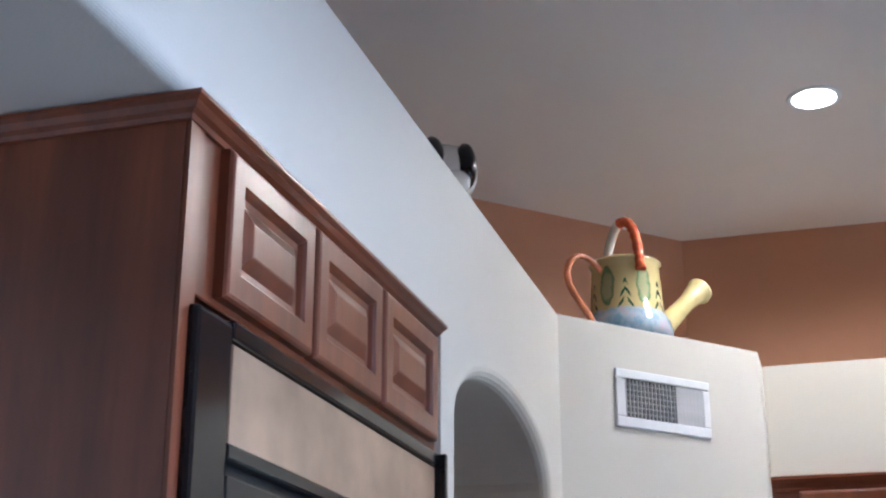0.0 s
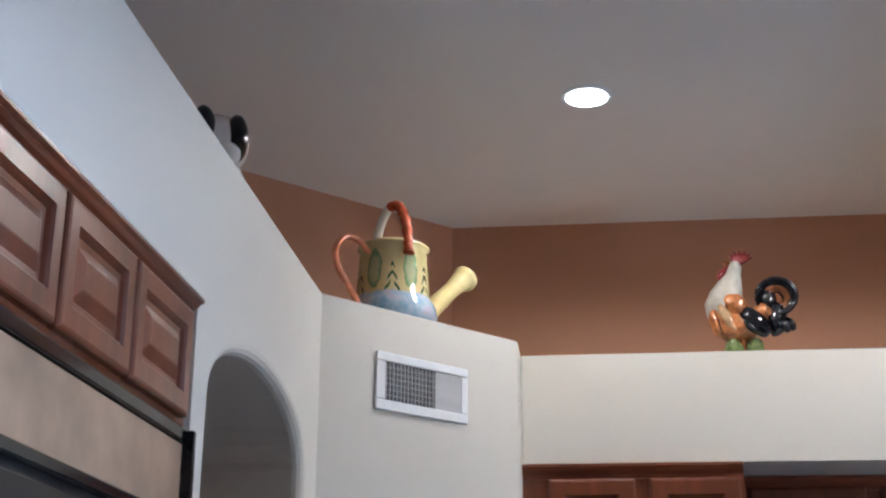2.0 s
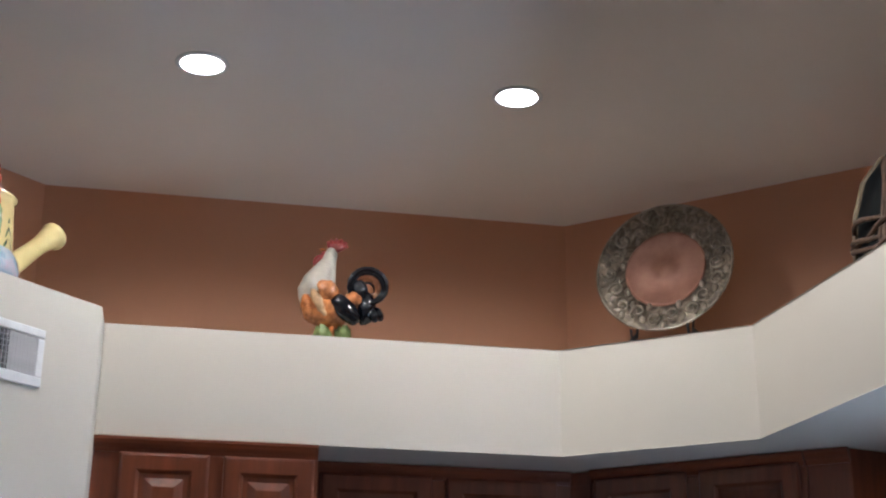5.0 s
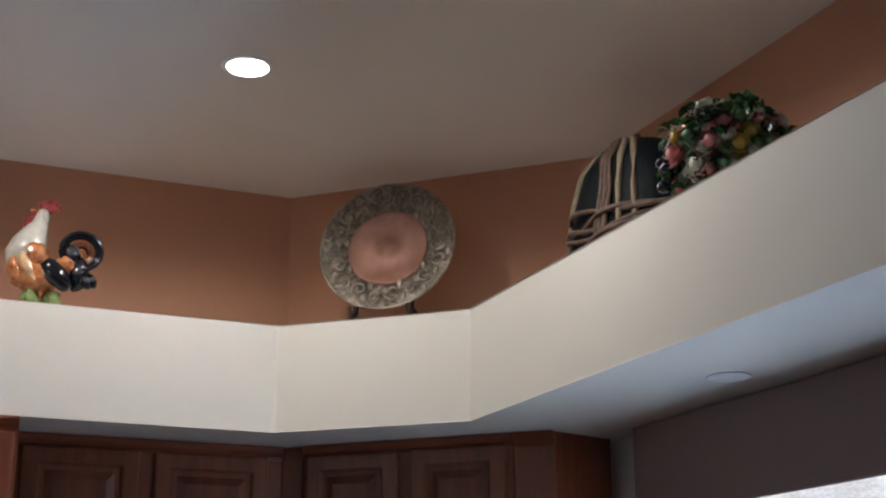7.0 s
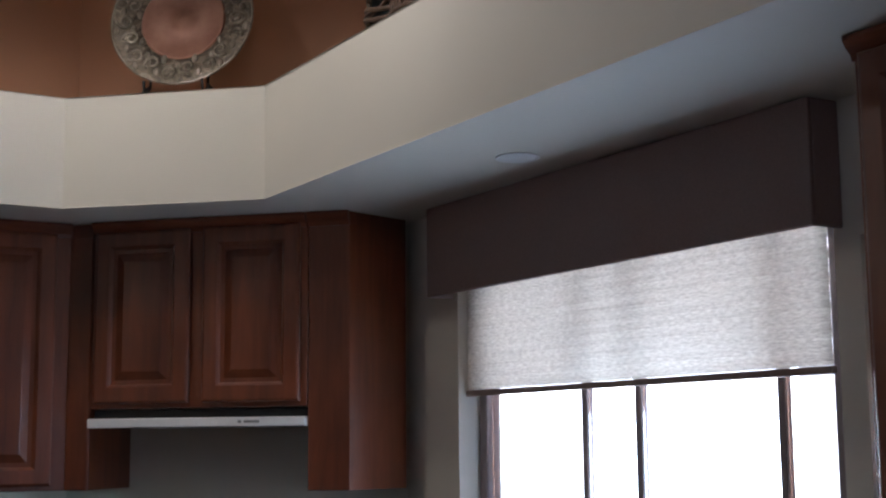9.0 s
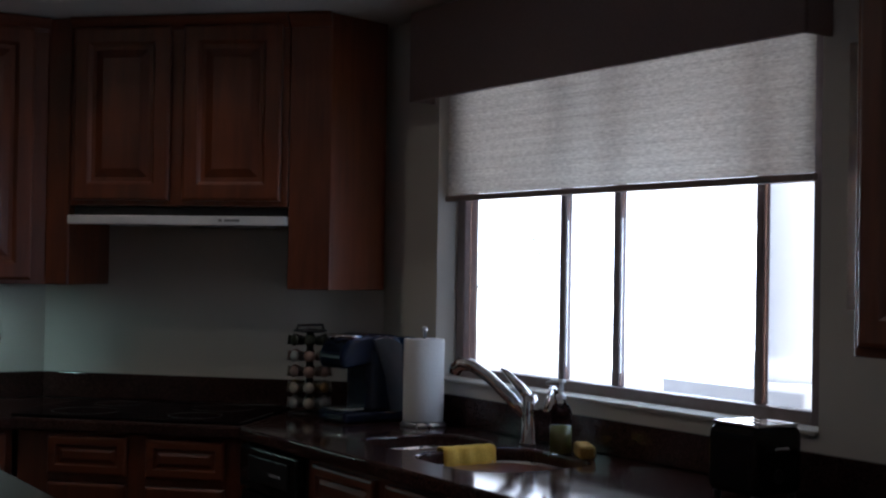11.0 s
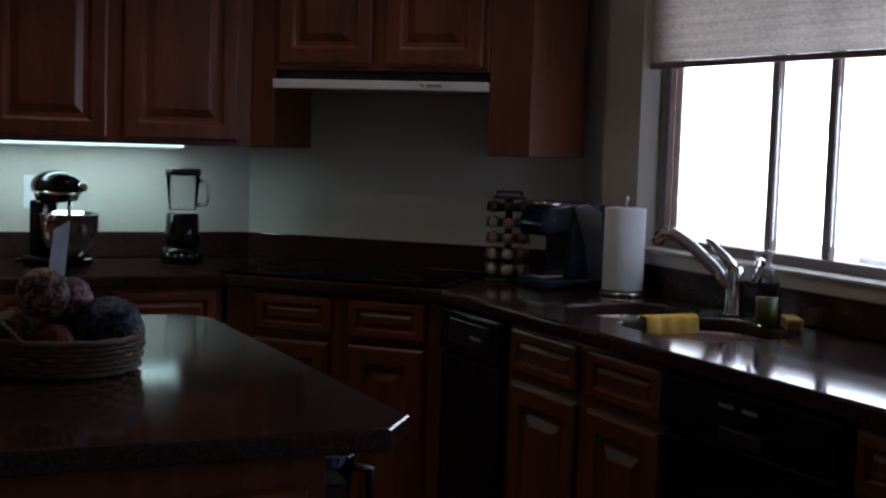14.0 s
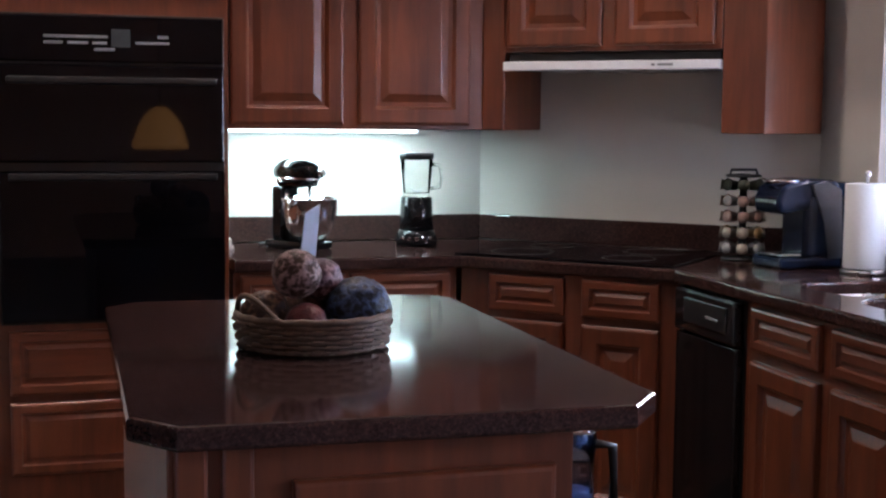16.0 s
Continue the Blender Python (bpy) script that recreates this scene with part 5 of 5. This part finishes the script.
def coffee_maker():
    c = thing("coffee_maker", "black single-cup coffee maker with grey side panels", "coffee maker", pose(2.120, 3.105, ZT, 0, 0, 184))
    # Blue tint imitates the sky reflected in the black plastic.
    sky_tinted_black = plain("sky_tinted_gloss", (0.009, 0.015, 0.034), 0.12)
    # x forward, the head hangs over the cup tray
    bm = bmesh.new()
    box(bm, -0.10, 0.125, -0.080, 0.080, 0.0, 0.035, bev=0.010)
    part("base", bm, sky_tinted_black, c)
    bm = bmesh.new()
    prism(bm, [(-0.10, -0.078), (0.015, -0.078), (0.030, -0.06), (0.030, 0.06), (0.015, 0.078), (-0.10, 0.078)], 0.034, 0.225, 0.01, 2)
    part("column", bm, sky_tinted_black, c)
    bm = bmesh.new()
    pts = [(-0.10, 0.190), (0.125, 0.165), (0.135, 0.205), (0.110, 0.255), (0.030, 0.275), (-0.075, 0.270), (-0.10, 0.245)]
    a = [bm.verts.new((x, -0.070, z)) for x, z in pts]
    b = [bm.verts.new((x, 0.070, z)) for x, z in pts]
    bm.faces.new(a)
    bm.faces.new(b[::-1])
    for i in range(len(pts)):
        bm.faces.new((a[i], a[(i + 1) % len(pts)], b[(i + 1) % len(pts)], b[i]))
    bmesh.ops.bevel(bm, geom=bm.edges[:], offset=0.014, segments=3, profile=0.5, affect="EDGES")
    bh = part("brew_head", bm, sky_tinted_black, c, "glossy black brew head tinted blue as if reflecting sky")
    for sy in (-0.0815, 0.0735):
        bm = bmesh.new()
        pts = [(-0.095, 0.0, 0.03), (-0.045, 0.0, 0.03), (-0.025, 0.0, 0.14), (0.02, 0.0, 0.255), (-0.03, 0.0, 0.268), (-0.085, 0.0, 0.24)]
        f = [bm.verts.new((x, sy, z)) for x, _, z in pts]
        g = [bm.verts.new((x, sy + .008, z)) for x, _, z in pts]
        bm.faces.new(f)
        bm.faces.new(g[::-1])
        for i in range(len(pts)):
            bm.faces.new((f[i], f[(i + 1) % len(pts)], g[(i + 1) % len(pts)], g[i]))
        part("side_panel", bm, plain("grey_plastic", (0.07, 0.075, 0.085), 0.3), c, "silver-grey side panel")
    bm = bmesh.new()
    box(bm, -0.165, -0.1025, -0.075, 0.075, 0.0, 0.262, bev=0.018, seg=3)
    # The tank's blue stands for window sheen as well.
    part("water_tank", bm, plain("sky_tinted_plastic", (0.016, 0.035, 0.085), 0.08), c, "dark water tank tinted blue for the window sheen")
    part("drip_tray", boxes((0.035, 0.12, -0.055, 0.055, 0.0355, 0.045), bev=0.003), M_CHROME, c)
    part("lever", tube(bmesh.new(), [(0.03, -0.06, 0.262), (0.115, -0.05, 0.268), (0.13, 0.0, 0.262), (0.115, 0.05, 0.268), (0.03, 0.06, 0.262)], 0.006, 8), M_CHROME, bh, "chrome lever handle")


coffee_maker()


def paper_roll():
    p = thing("paper_towel_holder", "white paper towel roll on an upright steel holder", "paper towel", pose(2.205, 2.890, ZT) @ Matrix.Diagonal((0.92, 0.92, 1.0, 1)))
    bm = bmesh.new()
    lathe(bm, [(0.075, 0.0), (0.077, 0.006), (0.072, 0.012), (0.01, 0.013)], 32)
    part("foot", bm, M_STEEL, p)
    m, t, b = nodes("quilted_paper", 0.9, 0, (0.8, 0.8, 0.79))
    v = t.nodes.new("ShaderNodeTexVoronoi")
    c = t.nodes.new("ShaderNodeTexCoord")
    t.links.new(c.outputs["Object"], v.inputs["Vector"])
    v.inputs["Scale"].default_value = 90
    bump(t, b, v.outputs["Distance"], 0.3, 0.0015)
    bm = bmesh.new()
    lathe(bm, [(0.020, 0.016), (0.066, 0.0155), (0.068, 0.02), (0.068, 0.262), (0.066, 0.266), (0.020, 0.266)], 40)
    part("paper_roll", bm, m, p, "white quilted paper")
    bm = bmesh.new()
    lathe(bm, [(0.006, 0.262), (0.006, 0.285), (0.012, 0.290), (0.010, 0.302), (0.002, 0.305)], 16)
    part("finial", bm, M_STEEL, p)


paper_roll()


def tap():
    f = thing("kitchen_tap", "chrome pull-out kitchen tap with a lever", "tap", pose(2.245, 2.395, ZT))
    bm = bmesh.new()
    lathe(bm, [(0.030, 0.0), (0.030, 0.006), (0.024, 0.012), (0.023, 0.09), (0.025, 0.12), (0.018, 0.135), (0.004, 0.138)], 24)
    part("body", bm, M_CHROME, f)
    part("spout", tube(bmesh.new(), [(-0.005, 0.01, 0.075), (-0.03, 0.055, 0.125), (-0.06, 0.115, 0.178), (-0.085, 0.165, 0.208), (-0.100, 0.195, 0.212), (-0.108, 0.212, 0.200), (-0.110, 0.218, 0.182)], [0.017, 0.017, 0.016, 0.018, 0.020, 0.021, 0.018], 16), M_CHROME, f, "angled pull-out spout")
    part("lever", tube(bmesh.new(), [(0.0, 0.0, 0.125), (-0.012, 0.03, 0.155), (-0.03, 0.075, 0.195), (-0.036, 0.09, 0.203)], [0.016, 0.014, 0.008, 0.004], 12), M_CHROME, f, "pointed lever")
    g = thing("filter_tap", "slim chrome drinking water tap beside the sink", "tap", pose(2.250, 2.285, ZT))
    bm = bmesh.new()
    lathe(bm, [(0.018, 0.0), (0.018, 0.008), (0.011, 0.012), (0.010, 0.05), (0.004, 0.052)], 18)
    part("body", bm, M_CHROME, g)
    part("spout", tube(bmesh.new(), [(0, 0, 0.05), (0, -0.004, 0.12), (-0.012, -0.018, 0.160), (-0.045, -0.04, 0.170), (-0.075, -0.062, 0.145), (-0.090, -0.072, 0.110)], 0.007, 12), M_CHROME, g)
    s = thing("soap_bottle", "clear soap bottle with white pump and green-yellow soap", "soap bottle", pose(2.205, 2.205, ZT))
    bm = bmesh.new()
    lathe(bm, [(0.027, 0.0), (0.030, 0.004), (0.030, 0.11), (0.022, 0.128), (0.012, 0.135), (0.012, 0.142)], 24)
    bt = part("bottle", bm, M_JAR, s)
    bm = bmesh.new()
    lathe(bm, [(0.026, 0.003), (0.0275, 0.006), (0.0275, 0.075), (0.002, 0.076)], 24)
    part("soap", bm, plain("green_soap", (0.13, 0.13, 0.035), 0.2), s, "green-yellow liquid soap")
    bm = bmesh.new()
    lathe(bm, [(0.014, 0.1425), (0.014, 0.155), (0.006, 0.158), (0.006, 0.185), (0.012, 0.187), (0.012, 0.195), (0.003, 0.196)], 16)
    tube(bm, [(0, 0, 0.190), (-0.02, 0.012, 0.190), (-0.035, 0.02, 0.184)], 0.005, 8)
    part("pump", bm, M_WHITEP, bt, "white pump")
    bm = bmesh.new()
    box(bm, -0.055, 0.055, -0.022, 0.022, 0.0, 0.034, bev=0.008)
    sp = new("sponge", mesh_of("sponge", bm, plain("yellow_sponge", (0.30, 0.19, 0.04), 0.95, 0, 0.25, 160)))
    sp.matrix_world = pose(2.225, 2.130, ZT, 0, 0, 60)
    tagged(sp, "yellow kitchen sponge beside the soap bottle", "sponge")
    bm = bmesh.new()
    n = 16
    prof = [(2.375, 0.800), (2.378, 0.868), (2.384, 0.914), (2.390, 0.9195), (2.404, 0.9205), (2.417, 0.9195), (2.423, 0.905), (2.425, 0.850)]
    rows = [[bm.verts.new((1.955 + 0.165 * i / n, y + 0.004 * math.sin(i * 1.3 + k), z + (0.012 * math.sin(i * 0.8) if k == 0 else 0.0005 * math.sin(i * 1.7 + k)))) for i in range(n + 1)] for k, (y, z) in enumerate(prof)]
    for a, b in zip(rows, rows[1:]):
        for i in range(n):
            bm.faces.new((a[i], a[i + 1], b[i + 1], b[i])).smooth = True
    cl = new("dish_cloth", mesh_of("dish_cloth", bm, plain("mustard_cloth", (0.62, 0.40, 0.06), 0.95, 0, 0.15, 220)))
    sm = cl.modifiers.new("thickness", "SOLIDIFY")
    sm.thickness = 0.003
    sm.offset = 1
    tagged(cl, "mustard yellow dish cloth draped over the sink divider", "dish cloth")


tap()


def toaster():
    t = thing("toaster", "black two-slice toaster with polished chrome top", "toaster", pose(2.165, 1.470, ZT) @ Matrix.Diagonal((0.94, 0.50, 1.08, 1)))
    bm = bmesh.new()
    box(bm, -0.082, 0.082, -0.135, 0.135, 0.012, 0.145, bev=0.022, seg=4)
    part("body", bm, M_BLACK, t)
    bm = bmesh.new()
    box(bm, -0.066, -0.034, -0.122, 0.122, 0.1445, 0.152, bev=0.003)
    box(bm, -0.013, 0.013, -0.122, 0.122, 0.1445, 0.152, bev=0.003)
    box(bm, 0.034, 0.066, -0.122, 0.122, 0.1445, 0.152, bev=0.003)
    box(bm, -0.066, 0.066, -0.134, -0.1225, 0.1445, 0.152, bev=0.003)
    box(bm, -0.066, 0.066, 0.1225, 0.134, 0.1445, 0.152, bev=0.003)
    part("top_plate", bm, M_CHROME, t, "polished chrome top with two slots")
    part("lever", boxes((-0.022, 0.022, -0.162, -0.1355, 0.098, 0.108), bev=0.004), M_CHROME, t, "chrome lever")
    part("dial", tube(bmesh.new(), [(0, -0.1345, 0.05), (0, -0.148, 0.05)], 0.014, 16), M_BLACKM, t)
    for x in (-0.06, 0.06):
        for y in (-0.11, 0.11):
            part("foot", tube(bmesh.new(), [(x, y, 0.0), (x, y, 0.0125)], 0.011, 10), M_BLACKM, t)


toaster()

ob = new("wall_outlet", mesh_of("wall_outlet", boxes((0.632, 0.710, Y_A - .0065, Y_A - .0005, 1.085, 1.200), bev=0.002), M_WHITEP))
tagged(ob, "white electrical outlet plate on the wall", "outlet")
bm = bmesh.new()
box(bm, 0.441, 0.482, 3.96, 4.06, 0, 0.012)
box(bm, 0.443, 0.476, 3.97, 4.05, 0.012, 0.034)
ob = new("folded_napkins", mesh_of("folded_napkins", bm, plain("white_paper", (0.75, 0.75, 0.74), 0.8)))
ob.location.z = ZT
tagged(ob, "small stack of folded white napkins on the counter", "napkins")


# ---- basket of decorative balls on the island ----
def weave_basket():
    b = thing("wicker_tray", "round tan woven basket with loop handles", "basket", pose(0.380, 2.015, ZT, 0, 0, 20) @ Matrix.Diagonal((0.93, 0.93, 0.97, 1)))
    part("bottom", (lambda q: (lathe(q, [(0.145, 0.001), (0.150, 0.006), (0.02, 0.008)], 40), q)[1])(bmesh.new()), M_TAN, b)
    n = 34
    strand = plain("tan_reed", (0.115, 0.066, 0.040), 0.6, 0, 0.35, 80)
    for k in range(6):
        z = 0.008 + 0.0098 * k
        r0 = 0.150 + 0.0018 * k
        pts = [((r0 + 0.0078 * (1 if (i + k) % 2 else -1)) * math.cos(2 * math.pi * i / n), (r0 + 0.0078 * (1 if (i + k) % 2 else -1)) * math.sin(2 * math.pi * i / n), z) for i in range(n)]
        part("woven_strand", tube(bmesh.new(), pts, 0.0056, 7, True), strand, b)
    for i in range(n):
        a = 2 * math.pi * (i + .5) / n
        part("stake", tube(bmesh.new(), [(0.150 * math.cos(a), 0.150 * math.sin(a), 0.004), (0.160 * math.cos(a), 0.160 * math.sin(a), 0.066)], 0.0028, 5), strand, b)
    part("rim", tube(bmesh.new(), [(0.161 * math.cos(2 * math.pi * i / 48), 0.161 * math.sin(2 * math.pi * i / 48), 0.068 + 0.0015 * math.sin(i * 2.1)) for i in range(48)], 0.0075, 8, True), strand, b)
    for s in (-1, 1):
        pts = [(s * 0.158 * math.cos(a), 0.158 * math.sin(a), 0.068 + 0.045 * math.cos(a * 2.6)) for a in [-0.6 + 1.2 * i / 12 for i in range(13)]]
        part("handle", tube(bmesh.new(), pts, 0.0055, 8), strand, b, "bent reed loop handle")
    specs = (((0.342, 1.985), 0.048, 1.062, (0.040, 0.018, 0.010), (0.30, 0.20, 0.19), 0.10), ((0.472, 2.015), 0.066, 0.985, (0.008, 0.009, 0.015), (0.05, 0.075, 0.15), 0.08), ((0.352, 1.940), 0.042, 0.970, (0.085, 0.018, 0.018), (0.12, 0.03, 0.026), 0.02),
             ((0.285, 2.010), 0.050, 0.978, (0.04, 0.016, 0.010), (0.17, 0.09, 0.05), 0.12), ((0.405, 2.055), 0.042, 1.042, (0.09, 0.05, 0.06), (0.36, 0.24, 0.28), 0.12), ((0.385, 2.090), 0.052, 0.98, (0.05, 0.025, 0.015), (0.12, 0.06, 0.04), 0.1))
    for (x, y), r, z, c1, c2, lum in specs:
        m, t, bs = nodes("ball_finish", 0.35)
        nn = noise_node(t, 75, 4)
        rp = ramp(t, nn.outputs[0], [(0.45, c1), (0.60, c2)])
        t.links.new(rp.outputs[0], bs.inputs["Base Color"])
        bump(t, bs, nn.outputs[0], 0.9, 0.004)
        bs.inputs["Specular IOR Level"].default_value = 0.22
        bm = bmesh.new()
        blob(bm, (0, 0, 0), (r, r, r * 0.98), 32, 20, None, lum, 40)
        ob = new("decorative_ball", mesh_of("decorative_ball", bm, m))
        ob.location = (x, y, z)
        tagged(ob, "round textured decorative ball lying in the basket", "decorative ball", "balls in the basket")
    bm = bmesh.new()
    box(bm, -0.017, 0.017, -0.0015, 0.0015, 0.0, 0.13)
    for v in bm.verts:
        if v.co.z > 0.1:
            v.co.z += 0.6 * v.co.x
            v.co.x += 0.012
    ob = new("paper_card", mesh_of("paper_card", bm, plain("pale_card", (0.50, 0.60, 0.78), 0.5)))
    ob.matrix_world = pose(0.375, 2.060, 1.055, -8, 6, 20)
    tagged(ob, "pale card standing upright among the balls", "card")


weave_basket()

# jug on a small bracket shelf at the island's side
isf = part("side_shelf", boxes((0.7005, 0.880, 1.66, 1.86, 0.495, 0.512), bev=0.003), M_WOOD, isl, "small wooden side shelf")
jg = thing("water_jug", "tall clear plastic water jug with a black handle", "jug", pose(0.825, 1.755, 0.5125))
bm = bmesh.new()
lathe(bm, [(0.040, 0.0), (0.045, 0.005), (0.046, 0.20), (0.050, 0.26), (0.050, 0.268), (0.046, 0.268), (0.042, 0.20), (0.040, 0.012), (0.01, 0.010)], 24)
# Blue in plastic and drink imitates the window's light on a clear jug.
part("body", bm, glass("window_lit_plastic", (0.62, 0.74, 0.95), 0.05), jg)
bm = bmesh.new()
lathe(bm, [(0.039, 0.012), (0.040, 0.014), (0.0415, 0.15), (0.004, 0.151)], 24)
part("water", bm, plain("window_lit_drink", (0.22, 0.30, 0.52), 0.1), jg)
bm = bmesh.new()
lathe(bm, [(0.052, 0.2685), (0.052, 0.278), (0.004, 0.280)], 24)
part("lid", bm, M_CHROME, jg)
part("handle", tube(bmesh.new(), [(0.046, -0.01, 0.24), (0.080, -0.015, 0.235), (0.085, -0.015, 0.12), (0.046, -0.01, 0.10)], 0.010, 10), M_BLACKM, jg, "black handle")

# pendant lamp in the room behind, seen mirrored in the oven glass
pl = thing("pendant_lamp", "amber glass pendant lamp over the dining area, switched on", "pendant lamp", pose(0.72, -2.85, 0.085))
bm = bmesh.new()
lathe(bm, [(0.21, 1.02), (0.205, 1.07), (0.17, 1.18), (0.11, 1.28), (0.05, 1.33), (0.03, 1.335), (0.03, 1.33), (0.105, 1.27), (0.165, 1.17), (0.20, 1.06)], 40)
part("shade", bm, glow("amber_glass", (1.0, 0.46, 0.12), 0.42), pl, "glowing amber glass shade")
bm = bmesh.new()
blob(bm, (0, 0, 1.10), (0.055, 0.055, 0.075), 16, 12)
part("bulb", bm, glow("warm_bulb", (1.0, 0.74, 0.40), 2.5), pl, "warm glowing bulb")
part("stem", tube(bmesh.new(), [(0, 0, 1.33), (0, 0, Z_CE - .087)], 0.008, 8), M_BLACKM, pl)

# ---- outside the window ----
structure("ground", boxes((-40, 60, -40, 60, -0.45, -0.15)), plain("pale_gravel", (0.78, 0.75, 0.71), 0.9, 0, 0.08, 6), "pale gravel yard outside the window", "ground")
# Emissive panel burns the view white and sends light through the sink window.
m, t, b = nodes("glowing_distance", 1.0, 0, (0, 0, 0))
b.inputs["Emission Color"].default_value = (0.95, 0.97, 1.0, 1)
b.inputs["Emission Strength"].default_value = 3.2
bd = structure("backdrop", boxes((19.0, 19.2, 10, 40, -0.14, 10)), m, "glowing panel standing in for the overexposed yard and sky", "backdrop")
pc = thing("porch_column", "white stucco porch column on a square base", "column", pose(6.0, 4.86, -0.15))
bm = bmesh.new()
lathe(bm, [(0.26, 0.93), (0.27, 0.95), (0.26, 1.0), (0.21, 1.03), (0.20, 1.08), (0.19, 3.6)], 32)
part("shaft", bm, M_WHITEP, pc)
part("plinth", boxes((-0.55, 0.55, -0.55, 0.55, 0.0, 0.93), bev=0.02), M_WHITEP, pc)


def bare_tree(x, y, seed):
    rnd = random.Random(seed)
    t = thing("bare_tree", "small bare desert tree in the bright yard", "tree", pose(x, y, -0.16))
    bm = bmesh.new()
    tips = []

    def grow(p, d, L, r, k):
        q = [p]
        for i in range(3):
            d = (d + Vector((rnd.uniform(-.3, .3), rnd.uniform(-.3, .3), rnd.uniform(-.05, .15)))).normalized()
            q.append(q[-1] + d * L / 3)
        tube(bm, q, [r, r * .85, r * .72, r * .6], 6)
        tips.append(q[-1])
        if k:
            for _ in range(3):
                grow(q[-1 if rnd.random() < .6 else -2], (d + Vector((rnd.uniform(-.9, .9), rnd.uniform(-.9, .9), rnd.uniform(-.2, .5)))).normalized(), L * .68, r * .55, k - 1)
    grow(Vector((0, 0, 0)), Vector((0, 0, 1)), 0.9, 0.018, 4)
    part("trunk", bm, plain("grey_bark", (0.62, 0.58, 0.54), 0.9), t)
    lf = bmesh.new()
    for p in tips:
        if rnd.random() < 0.6:
            c = p + Vector([rnd.uniform(-.06, .06) for _ in range(3)])
            rot = Euler([rnd.uniform(0, 6) for _ in range(3)]).to_matrix()
            lf.faces.new([lf.verts.new(c + rot @ Vector(v)) for v in ((-.04, 0, 0), (0, .016, .006), (.04, 0, 0), (0, -.016, .006))])
    part("crown", lf, plain("grey_green_leaf", (0.10, 0.11, 0.07), 0.8), t, "sparse pale leaves")


bare_tree(12.0, 15.3, 3)

# ---- floor tiles ----
fl_ob = bpy.data.objects["floor"]
tile_me = mesh_of("tile", boxes((0.003, 0.330, 0.003, 0.330, -0.0038, 0.0), bev=0.0015, seg=1), M_FLOOR)
for i in range(8):
    for j in range(12):
        o = new("tile", tile_me)
        o.parent = fl_ob
        o.location = (-0.79 + 0.333 * i, -0.30 + 0.333 * j, 0)
